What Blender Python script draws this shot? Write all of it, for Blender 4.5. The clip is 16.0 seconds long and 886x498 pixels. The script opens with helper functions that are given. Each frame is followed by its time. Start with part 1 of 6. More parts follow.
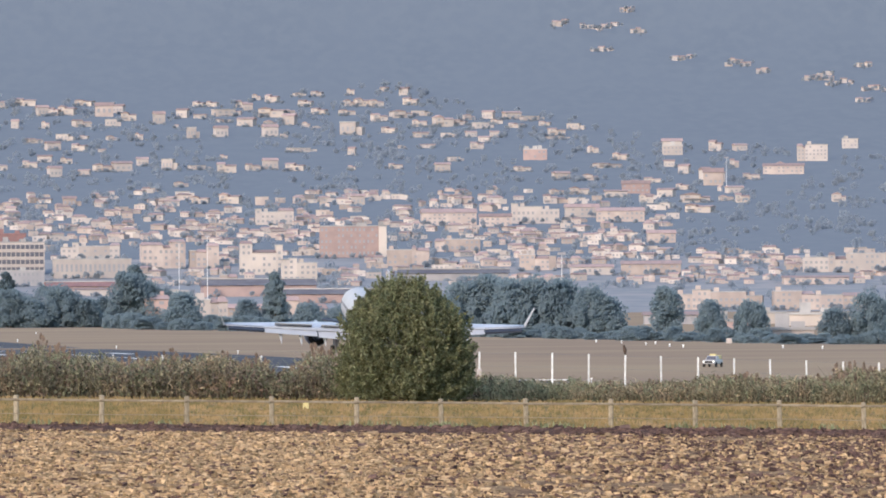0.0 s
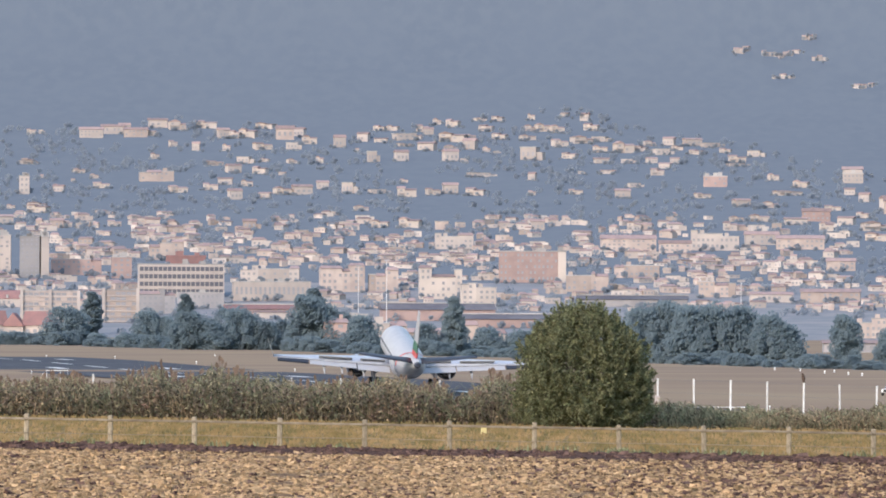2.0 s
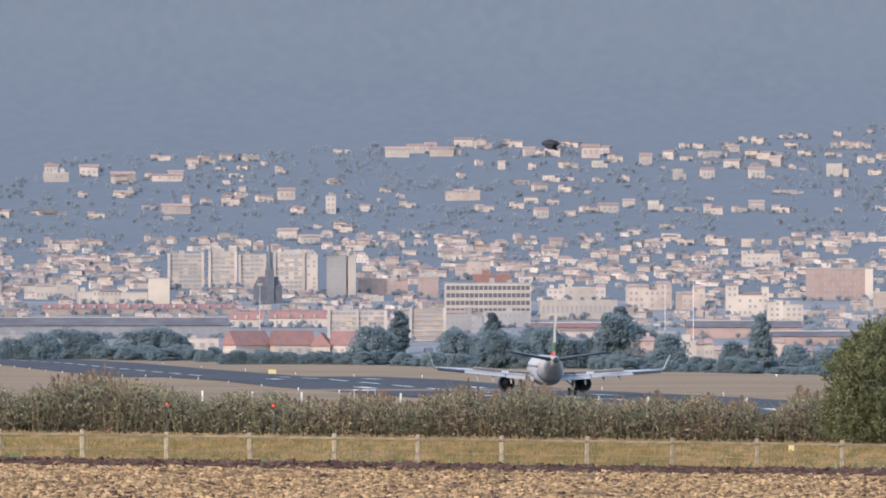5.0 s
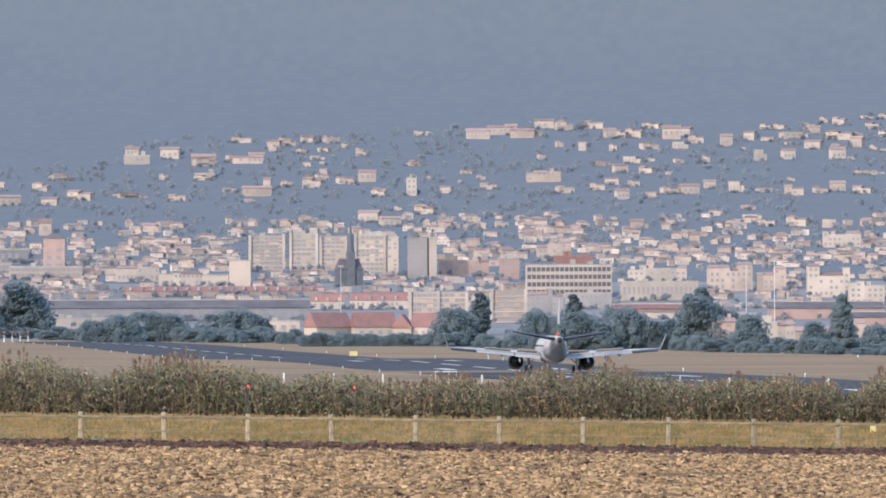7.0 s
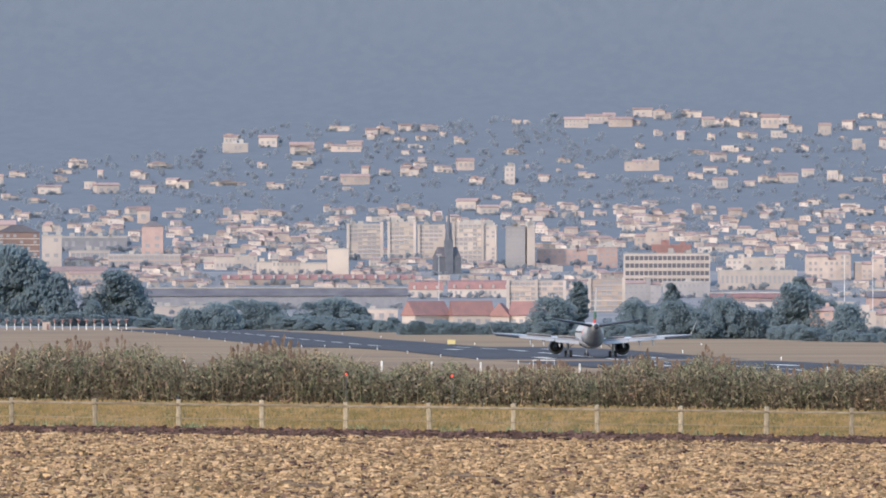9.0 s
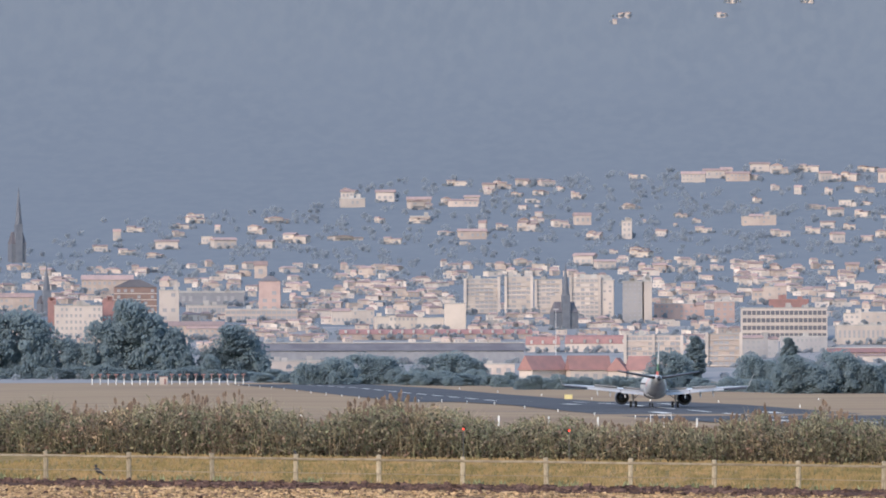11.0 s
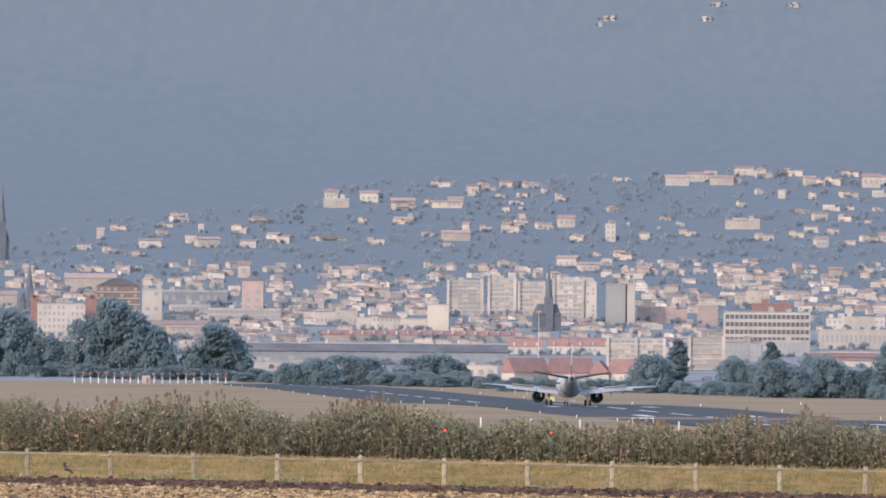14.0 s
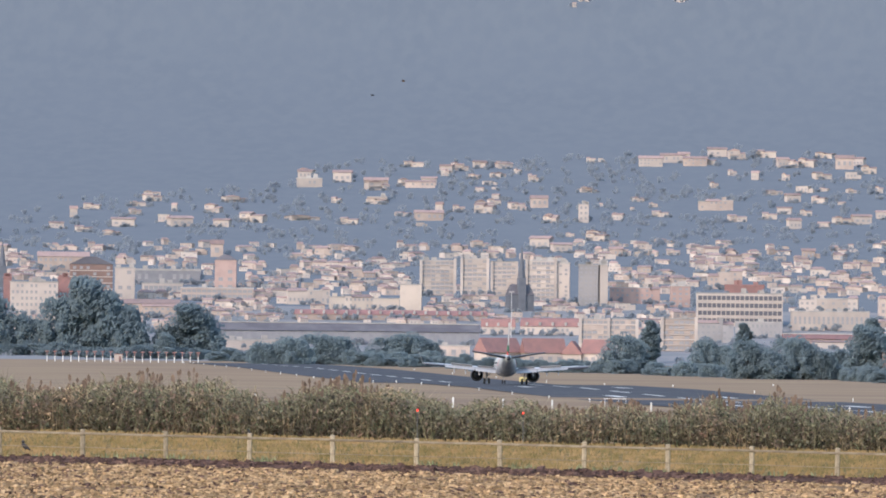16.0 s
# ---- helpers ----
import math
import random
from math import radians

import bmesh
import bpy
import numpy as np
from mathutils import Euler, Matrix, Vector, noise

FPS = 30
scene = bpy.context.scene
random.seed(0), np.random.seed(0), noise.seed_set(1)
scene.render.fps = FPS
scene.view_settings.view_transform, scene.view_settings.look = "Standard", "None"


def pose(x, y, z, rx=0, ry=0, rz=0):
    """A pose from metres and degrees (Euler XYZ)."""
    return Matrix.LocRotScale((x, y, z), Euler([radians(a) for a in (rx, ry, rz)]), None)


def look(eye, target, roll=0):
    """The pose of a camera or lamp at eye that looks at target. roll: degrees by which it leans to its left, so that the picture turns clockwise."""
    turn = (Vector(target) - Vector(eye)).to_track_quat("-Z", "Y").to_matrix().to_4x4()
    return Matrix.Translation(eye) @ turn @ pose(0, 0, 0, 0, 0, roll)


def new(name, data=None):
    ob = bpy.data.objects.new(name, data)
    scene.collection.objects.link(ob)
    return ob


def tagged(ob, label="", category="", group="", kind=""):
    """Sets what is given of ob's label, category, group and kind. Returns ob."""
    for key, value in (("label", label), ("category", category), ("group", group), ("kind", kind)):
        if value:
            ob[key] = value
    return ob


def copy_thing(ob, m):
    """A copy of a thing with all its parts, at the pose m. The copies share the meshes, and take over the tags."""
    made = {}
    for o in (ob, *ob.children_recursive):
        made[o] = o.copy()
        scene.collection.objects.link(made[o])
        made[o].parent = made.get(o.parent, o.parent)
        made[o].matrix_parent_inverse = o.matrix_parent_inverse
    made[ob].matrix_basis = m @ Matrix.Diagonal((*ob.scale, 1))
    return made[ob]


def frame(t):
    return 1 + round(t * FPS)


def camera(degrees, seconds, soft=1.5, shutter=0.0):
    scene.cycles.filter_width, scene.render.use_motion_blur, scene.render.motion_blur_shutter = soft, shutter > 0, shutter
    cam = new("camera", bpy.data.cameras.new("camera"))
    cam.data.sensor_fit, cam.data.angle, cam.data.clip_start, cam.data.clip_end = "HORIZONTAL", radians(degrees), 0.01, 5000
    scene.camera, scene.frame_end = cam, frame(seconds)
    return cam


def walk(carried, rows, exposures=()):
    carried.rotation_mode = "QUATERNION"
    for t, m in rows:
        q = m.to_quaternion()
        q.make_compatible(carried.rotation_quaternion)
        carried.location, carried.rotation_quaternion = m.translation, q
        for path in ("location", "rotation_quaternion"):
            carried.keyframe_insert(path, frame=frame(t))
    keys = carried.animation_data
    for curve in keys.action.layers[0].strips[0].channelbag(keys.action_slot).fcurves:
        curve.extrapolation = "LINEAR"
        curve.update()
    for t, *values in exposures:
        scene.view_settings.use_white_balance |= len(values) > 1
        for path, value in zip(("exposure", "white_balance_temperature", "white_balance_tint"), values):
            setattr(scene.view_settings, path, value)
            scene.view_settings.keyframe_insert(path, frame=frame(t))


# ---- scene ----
F = 12000.0          # one unit of bearing or height is 1/12000 of a radian, one pixel of the camera's view
EYE = (0.0, 0.0, 3.7)


def at(b, e, r):
    """The place at bearing b (to the right of +y), height e above the level and r metres from the eye."""
    return Vector((r * math.sin(b / F), r * math.cos(b / F), EYE[2] + e * r / F))


# ---- camera and its walk ----
cam = camera(2 * math.degrees(math.atan(784 / F)), 16.0, soft=1.8)
WALK = [
    (0, 600.0, 95.0, -0.328),
    (0.5, 471.1, 97.7, -0.122),
    (1, 349.6, 113.5, -0.140),
    (1.5, 256.5, 123.8, 0.180),
    (2, 282.5, 140.0, 0.232),
    (2.5, 51.5, 95.2, -0.054),
    (3, 78.5, 120.1, -0.117),
    (3.5, 60.6, 132.7, -0.054),
    (4, 30.0, 122.4, 0.037),
    (4.5, -72.7, 183.6, 0.005),
    (4.7, -173.7, 180.4, -0.027),
    (6.8, -406.7, 124.4, -0.134),
    (7, -402.9, 139.5, -0.208),
    (7.5, -558.7, 137.6, 0.054),
    (8, -482.9, 122.8, 0.030),
    (8.5, -584.3, 116.4, -0.127),
    (9, -576.5, 119.6, -0.090),
    (9.5, -728.6, 188.4, -0.247),
    (9.7, -792.8, 185.9, -0.185),
    (12, -778.5, 247.1, -0.031),
    (12.5, -798.1, 258.6, 0.030),
    (13, -809.0, 279.7, 0.137),
    (13.5, -795.4, 271.2, 0.294),
    (14, -754.3, 219.1, 0.404),
    (14.5, -726.4, 222.5, 0.350),
    (15, -713.9, 251.3, 0.561),
    (15.5, -684.0, 212.7, 0.704),
    (16, -706.2, 184.0, 0.642),
]
walk(cam, [(t, look(EYE, at(b, e, 1000), roll)) for t, b, e, roll in WALK], [(0.0, 1.21, 6200, 14), (16.0, 1.21, 6200, 14)])

# ---- world, sun ----
SUN_TURN, SUN_UP = radians(-143), radians(27)     # bearing from +y to the right, height
sky_world = bpy.data.worlds.new("sky")
scene.world = sky_world
sky_world.use_nodes = True
wn = sky_world.node_tree.nodes
sky = wn.new("ShaderNodeTexSky")
sky.sky_type, sky.sun_disc = "NISHITA", False
sky.sun_elevation, sky.sun_rotation = SUN_UP, SUN_TURN
sky.air_density, sky.dust_density = 1.4, 1.0
sky_world.node_tree.links.new(sky.outputs[0], wn["Background"].inputs[0])
wn["Background"].inputs[1].default_value = 0.15
sun = new("sun", bpy.data.lights.new("sun", "SUN"))
sun.data.energy, sun.data.angle, sun.data.color = 1.2, radians(4), (1.0, 0.84, 0.70)
toward = Vector((math.sin(SUN_TURN) * math.cos(SUN_UP), math.cos(SUN_TURN) * math.cos(SUN_UP), math.sin(SUN_UP)))
sun.matrix_world = look((0, 0, 400), Vector((0, 0, 400)) - toward)


# ---- materials ----
def material(name, base, rough=0.8, second=None, scale=3.0, third=None, fine=20.0, bump=0.0, metal=0.0, vary=0.0, by="object", glow=None, stretch=(1, 1, 1), thin=0.0, sheen=0.25):
    """A rough surface whose colour wanders between base, second (large spots) and third (fine grain); vary: brightness from piece to piece."""
    m = bpy.data.materials.new(name)
    m.use_nodes = True
    n, l = m.node_tree.nodes, m.node_tree.links
    p = n["Principled BSDF"]
    p.inputs["Roughness"].default_value, p.inputs["Metallic"].default_value = rough, metal
    p.inputs["Specular IOR Level"].default_value = sheen
    coords = n.new("ShaderNodeTexCoord")
    mapping = n.new("ShaderNodeMapping")
    mapping.inputs["Scale"].default_value = stretch
    l.new(coords.outputs["Object"], mapping.inputs[0])
    out = n.new("ShaderNodeRGB")
    out.outputs[0].default_value = (*base, 1)
    out = out.outputs[0]
    for colour, size in ((second, scale), (third, fine)):
        if colour:
            noise_node = n.new("ShaderNodeTexNoise")
            noise_node.inputs["Scale"].default_value, noise_node.inputs["Detail"].default_value = size, 4
            l.new(mapping.outputs[0], noise_node.inputs["Vector"])
            ramp = n.new("ShaderNodeValToRGB")
            ramp.color_ramp.elements[0].position, ramp.color_ramp.elements[1].position = 0.4, 0.62
            l.new(noise_node.outputs[0], ramp.inputs[0])
            mix = n.new("ShaderNodeMix")
            mix.data_type = "RGBA"
            l.new(ramp.outputs[0], mix.inputs[0])
            l.new(out, mix.inputs[6])
            mix.inputs[7].default_value = (*colour, 1)
            out = mix.outputs[2]
            if bump and colour is (third or second):
                b = n.new("ShaderNodeBump")
                b.inputs["Strength"].default_value, b.inputs["Distance"].default_value = 0.6, bump
                l.new(noise_node.outputs[0], b.inputs["Height"])
                l.new(b.outputs[0], p.inputs["Normal"])
    if vary:
        hsv = n.new("ShaderNodeHueSaturation")
        rng = n.new("ShaderNodeMapRange")
        rng.inputs[3].default_value, rng.inputs[4].default_value = 1 - vary, 1 + vary
        source = n.new("ShaderNodeObjectInfo").outputs["Random"] if by == "object" else n.new("ShaderNodeNewGeometry").outputs["Random Per Island"]
        l.new(source, rng.inputs[0])
        l.new(rng.outputs[0], hsv.inputs["Value"])
        l.new(out, hsv.inputs["Color"])
        out = hsv.outputs[0]
    l.new(out, p.inputs["Base Color"])
    if thin:                              # light that passes through a leaf
        through_leaf, share = n.new("ShaderNodeBsdfTranslucent"), n.new("ShaderNodeMixShader")
        l.new(out, through_leaf.inputs[0])
        share.inputs[0].default_value = thin
        l.new(p.outputs[0], share.inputs[1])
        l.new(through_leaf.outputs[0], share.inputs[2])
        l.new(share.outputs[0], n["Material Output"].inputs[0])
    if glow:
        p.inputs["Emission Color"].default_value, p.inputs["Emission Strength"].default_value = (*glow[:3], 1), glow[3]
    return m


M = {}
M["soil"] = material("ploughed soil with straw", (0.215, 0.142, 0.085), 0.95, (0.27, 0.183, 0.107), 0.9, (0.13, 0.086, 0.06), 4.5, 0.05, stretch=(1, 0.45, 1), sheen=0.0)
M["clod"] = material("straw-covered clods", (0.305, 0.203, 0.112), 1.0, (0.21, 0.135, 0.08), 2.2, (0.37, 0.255, 0.143), 7.0, 0.03, vary=0.5, by="island", sheen=0.0)
M["straw"] = material("dry straw stubble", (0.42, 0.30, 0.175), 0.95, (0.33, 0.235, 0.135), 3.0, vary=0.3, by="island", sheen=0.0)
M["dark_clod"] = material("dark turned clods", (0.10, 0.062, 0.05), 1.0, (0.145, 0.09, 0.07), 2.0, (0.07, 0.045, 0.04), 7.0, 0.03, vary=0.4, by="island", sheen=0.0)
M["furrow"] = material("freshly turned dark soil", (0.09, 0.056, 0.046), 1.0, (0.13, 0.083, 0.064), 1.5, (0.06, 0.04, 0.035), 9.0, 0.03, sheen=0.0)
M["grass"] = material("dry meadow grass", (0.245, 0.168, 0.08), 1.0, (0.30, 0.203, 0.105), 0.35, (0.145, 0.118, 0.052), 3.0, 0.02, stretch=(0.35, 0.06, 1), sheen=0.0)
# Airfield grass and asphalt are lifted slightly, with haze in the colour.
M["airfield"] = material("mown airfield grass", (0.265, 0.195, 0.138), 1.0, (0.235, 0.172, 0.13), 0.008, (0.29, 0.22, 0.15), 0.04, stretch=(0.5, 0.8, 1), sheen=0.0)
M["asphalt"] = material("worn runway asphalt", (0.075, 0.077, 0.089), 0.95, (0.095, 0.096, 0.105), 0.03, (0.062, 0.064, 0.074), 0.5, sheen=0.03)
M["white_line"] = material("white runway paint", (0.72, 0.70, 0.66), 0.7, (0.55, 0.53, 0.5), 0.4)
M["fence_wood"] = material("weathered grey-brown fence posts", (0.275, 0.225, 0.16), 0.95, (0.20, 0.16, 0.115), 2.0, (0.34, 0.285, 0.205), 14.0, 0.006, vary=0.2, stretch=(1, 1, 0.3), sheen=0.03)
M["fence_rail"] = material("weathered brown fence rails", (0.195, 0.155, 0.115), 0.95, (0.15, 0.118, 0.085), 1.2, (0.25, 0.205, 0.15), 9.0, 0.006, vary=0.15, stretch=(0.3, 1, 1), sheen=0.02)
M["white_post"] = material("pale concrete post", (0.66, 0.65, 0.64), 0.85, (0.5, 0.49, 0.47), 3.0, vary=0.12)
M["wire"] = material("dull fence wire", (0.12, 0.12, 0.12), 0.8)
# Leaf, reed and bramble colours are raised to include haze and veiling glare.
M["leaf"] = material("broadleaf foliage", (0.215, 0.212, 0.115), 0.5, (0.26, 0.245, 0.13), 0.9, (0.165, 0.18, 0.09), 4.0, vary=0.45, by="island", thin=0.5, sheen=0.3)
M["reed"] = material("reed leaves", (0.29, 0.242, 0.15), 0.8, (0.42, 0.285, 0.175), 0.3, (0.20, 0.207, 0.12), 1.2, vary=0.7, by="island", thin=0.5, sheen=0.15)
M["reed_dark"] = material("bramble leaves", (0.24, 0.185, 0.138), 0.8, (0.34, 0.22, 0.165), 0.45, (0.165, 0.165, 0.11), 2.0, vary=0.75, by="island", thin=0.5, sheen=0.15)
M["plume"] = material("brown reed plumes", (0.12, 0.088, 0.07), 1.0, (0.155, 0.112, 0.085), 3.0, vary=0.3, by="island", sheen=0.0)
M["bark"] = material("tree bark", (0.12, 0.095, 0.07), 0.95, (0.08, 0.065, 0.05), 6.0)
# Far trees lightened and blued: haze put into the base colour.
M["far_leaf"] = material("distant foliage tinted for haze", (0.19, 0.242, 0.268), 1.0, (0.205, 0.255, 0.278), 0.08, (0.175, 0.228, 0.255), 0.4, vary=0.06, by="island", thin=0.55, sheen=0.0)
# Town ground lifted to a pale grey that includes the haze.
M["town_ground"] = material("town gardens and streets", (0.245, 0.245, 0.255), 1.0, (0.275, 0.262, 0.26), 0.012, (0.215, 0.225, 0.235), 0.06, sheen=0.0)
# The blue glow stands in for haze; the woods give off no light.
M["hillside"] = material("wooded hillside with haze glow", (0.04, 0.048, 0.053), 1.0, (0.036, 0.044, 0.049), 0.02, (0.045, 0.053, 0.056), 0.11, glow=(0.41, 0.485, 0.63, 0.168), stretch=(1, 0.6, 0.6), sheen=0.0)
# Wall tones kept low in contrast to suggest haze over the town.
M["wall"] = material("rendered house wall", (0.405, 0.330, 0.290), 0.9, (0.334, 0.273, 0.246), 0.15, vary=0.22)
M["wall_white"] = material("pale rendered wall", (0.425, 0.365, 0.33), 0.9, (0.365, 0.318, 0.292), 0.1, vary=0.15)
# Brighter copy of the cream wall: sunlight put into the colour.
M["wall_bright"] = material("cream wall painted sunlit", (0.48, 0.41, 0.36), 0.9, (0.42, 0.36, 0.318), 0.1, vary=0.1)
M["wall_grey"] = material("grey concrete wall", (0.313, 0.294, 0.294), 0.9, (0.267, 0.253, 0.258), 0.1, vary=0.15)
M["wall_brick"] = material("pinkish brick wall", (0.36, 0.26, 0.235), 0.9, (0.31, 0.225, 0.21), 0.2, vary=0.15)
M["wall_brown"] = material("brown facade panels", (0.20, 0.135, 0.12), 0.8, (0.16, 0.11, 0.10), 0.2)
M["roof"] = material("terracotta roof tiles", (0.314, 0.223, 0.204), 0.9, (0.266, 0.199, 0.185), 0.3, vary=0.25)
M["roof_red"] = material("red roof tiles", (0.275, 0.155, 0.145), 0.9, (0.23, 0.14, 0.135), 0.3, vary=0.15, sheen=0.05)
M["roof_grey"] = material("grey roof sheet", (0.10, 0.095, 0.108), 0.9, (0.13, 0.125, 0.135), 0.1, vary=0.25, sheen=0.03)
M["roof_flat"] = material("pale flat roof", (0.352, 0.330, 0.317), 0.9, (0.290, 0.277, 0.268), 0.2, vary=0.2)
M["wall_mass"] = material("rendered house walls", (0.40, 0.33, 0.29), 0.9, (0.335, 0.278, 0.25), 0.15, vary=0.25, by="island")
M["wall_white_mass"] = material("pale rendered house walls", (0.46, 0.40, 0.362), 0.9, (0.395, 0.345, 0.316), 0.1, vary=0.2, by="island")
M["roof_mass"] = material("terracotta house roofs", (0.307, 0.223, 0.205), 0.9, (0.260, 0.195, 0.186), 0.3, vary=0.25, by="island")
# Trees between the houses: haze painted in as a pale blue-grey colour.
M["hill_leaf"] = material("garden trees tinted for haze", (0.24, 0.268, 0.305), 1.0, (0.255, 0.283, 0.315), 0.02, vary=0.05, by="island", thin=0.55, sheen=0.0)
# Panes paler than glass: distance haze is in their colour.
M["window"] = material("window panes greyed for haze", (0.23, 0.225, 0.24), 0.5, (0.27, 0.26, 0.27), 0.4)
M["glass"] = material("dark glazing", (0.10, 0.10, 0.12), 0.25)
M["church_stone"] = material("dark basalt church stone", (0.13, 0.138, 0.16), 0.95, (0.11, 0.118, 0.14), 0.3, vary=0.1, sheen=0.03)
# Grey of dark stone raised to paint in haze.
M["stone_dark"] = material("dark stone lightened for haze", (0.235, 0.235, 0.255), 0.95, (0.205, 0.205, 0.23), 0.3, vary=0.1, sheen=0.05)
M["paint_white"] = material("white aircraft paint", (0.40, 0.395, 0.395), 0.55, (0.37, 0.365, 0.37), 0.5)
M["paint_grey"] = material("grey aircraft paint", (0.40, 0.41, 0.44), 0.4, (0.34, 0.35, 0.38), 0.4)
# For dark parts, and for shade painted onto ailerons and tailplane.
M["paint_dark"] = material("dark grey aircraft paint", (0.035, 0.04, 0.055), 0.5, (0.03, 0.033, 0.045), 0.5)
# Grey of the belly, also used to paint shade under the tail.
M["paint_belly"] = material("grey aircraft paint with underside shade", (0.30, 0.305, 0.325), 0.5, (0.26, 0.265, 0.29), 0.5)
M["paint_nacelle"] = material("dark blue-grey nacelle paint", (0.12, 0.125, 0.15), 0.5, (0.10, 0.105, 0.13), 0.5)
M["paint_red"] = material("red tail paint", (0.55, 0.05, 0.04), 0.4)
M["paint_green"] = material("green tail paint", (0.035, 0.13, 0.07), 0.4)
M["metal"] = material("bare metal", (0.45, 0.45, 0.47), 0.35, (0.35, 0.35, 0.37), 2.0, metal=0.9)
M["black"] = material("black rubber", (0.02, 0.02, 0.022), 0.8, (0.03, 0.03, 0.03), 3.0)
M["yellow"] = material("pale yellow sign paint", (0.55, 0.45, 0.2), 0.7, (0.47, 0.4, 0.2), 2.0)
M["red_glow"] = material("red lamp lens", (0.5, 0.03, 0.02), 0.4, glow=(1.0, 0.06, 0.03, 1.4))
M["white_glow"] = material("white lamp lens", (0.8, 0.8, 0.75), 0.4, glow=(1.0, 0.93, 0.8, 0.35))
M["feather_black"] = material("black feathers", (0.02, 0.02, 0.025), 0.6, (0.035, 0.035, 0.04), 20.0)
M["feather_brown"] = material("brown feathers", (0.07, 0.045, 0.035), 0.8, (0.11, 0.075, 0.055), 15.0)
M["feather_white"] = material("white feathers", (0.7, 0.7, 0.68), 0.8)


# ---- mesh helpers ----
def put(name, bm, mat, parent=None, label="", smooth=False):
    me = bpy.data.meshes.new(name)
    bm.to_mesh(me)
    bm.free()
    me.materials.append(M[mat])
    if smooth:
        me.shade_smooth()
    ob = new(name, me)
    if parent:
        ob.parent = parent
    if label:
        tagged(ob, label)
    return ob


def part(name, bm, mat, parent, label="", smooth=False):
    return put(name, bm, mat, parent, label, smooth)


def box(bm, x0, x1, y0, y1, z0, z1, bevel=0.0):
    made = bmesh.ops.create_cube(bm, size=1)["verts"]
    for v in made:
        v.co = Vector(((x0 + x1) / 2 + v.co.x * (x1 - x0), (y0 + y1) / 2 + v.co.y * (y1 - y0), (z0 + z1) / 2 + v.co.z * (z1 - z0)))
    if bevel:
        bmesh.ops.bevel(bm, geom=list({e for v in made for e in v.link_edges}), offset=bevel, segments=1, affect="EDGES")
    return bm


def boxed(*a, bevel=0.0):
    return box(bmesh.new(), *a, bevel=bevel)


def cone(bm, a, b, r0, r1, sides=8):
    a, b = Vector(a), Vector(b)
    m = Matrix.Translation((a + b) / 2) @ (b - a).to_track_quat("Z", "Y").to_matrix().to_4x4()
    bmesh.ops.create_cone(bm, cap_ends=True, segments=sides, radius1=r0, radius2=max(r1, 1e-4), depth=(b - a).length, matrix=m)
    return bm


def sheet(name, verts, faces, mat, parent=None, smooth=False):
    me = bpy.data.meshes.new(name)
    me.from_pydata(verts, [], faces)
    me.materials.append(M[mat])
    if smooth:
        me.shade_smooth()
    ob = new(name, me)
    if parent:
        ob.parent = parent
    return ob


def grid_faces(rows, cols):
    k = np.arange(rows * cols).reshape(rows, cols)
    return np.stack([k[:-1, :-1], k[:-1, 1:], k[1:, 1:], k[1:, :-1]], -1).reshape(-1, 4).tolist()


def lattice_noise(x, y, seed):
    """Smooth noise in 0..1 over arrays."""
    table = np.random.RandomState(seed).rand(256, 256)
    xi, yi = np.floor(x).astype(int), np.floor(y).astype(int)
    fx, fy = x - xi, y - yi
    fx, fy = fx * fx * (3 - 2 * fx), fy * fy * (3 - 2 * fy)
    g = lambda i, j: table[(xi + i) % 256, (yi + j) % 256]
    return (g(0, 0) * (1 - fx) + g(1, 0) * fx) * (1 - fy) + (g(0, 1) * (1 - fx) + g(1, 1) * fx) * fy


# ---- ground ----
RUN_TURN, RUN_OFF = -1802 / F, 146.0      # the runway's bearing, and how far it passes to the right of the eye


def ease(a, b, v):
    k = np.clip((v - a) / (b - a), 0, 1)
    return k * k * (3 - 2 * k)


def ground_z(x, y):
    """The height of the ground."""
    x, y = np.asarray(x, float), np.asarray(y, float)
    r = np.hypot(x, y) + 1e-6
    s = x * math.sin(RUN_TURN) + y * math.cos(RUN_TURN)
    near = -0.52 - 0.014 * np.clip(x, -45, 45)
    run = np.interp(s, [600, 800, 880, 940, 1000, 1130, 1300, 1410, 1550, 1800, 2000, 2300, 3000], [-5.8, -5.5, -4.5, -3.9, -3.8, -3.7, -2.8, -2.7, -3.3, -2.3, -1.3, -0.6, -0.9])
    z = near + (run - near) * ease(340, 760, r)
    rise = lambda d: np.interp(d, [3200, 3400, 3600, 3800, 4000, 4200, 4400, 4550, 4680, 4800, 4880, 4935], [-18, 12, 55, 105, 160, 215, 275, 326, 385, 470, 580, 800])
    far = EYE[2] + r / F * (rise(r - 30) + rise(r - 10) + rise(r + 10) + rise(r + 30)) / 4
    return z + (far - z) * ease(2900, 3350, r)


def on_runway(s, q):
    """The place s metres along the runway and q metres to the right of the line through the eye, on the ground."""
    x = s * math.sin(RUN_TURN) + q * math.cos(RUN_TURN)
    y = s * math.cos(RUN_TURN) - q * math.sin(RUN_TURN)
    return Vector((x, y, float(ground_z(x, y))))


def find(b, e, first=1250.0):
    """The place where the ground first rises to height e at bearing b."""
    r = np.arange(first, 4940, 4.0)
    z = ground_z(r * math.sin(b / F), r * math.cos(b / F))
    over = np.nonzero((z - EYE[2]) / r * F >= e)[0]
    rr = float(r[over[0]]) if len(over) else 4935.0
    x, y = rr * math.sin(b / F), rr * math.cos(b / F)
    return Vector((x, y, float(ground_z(x, y)))), rr


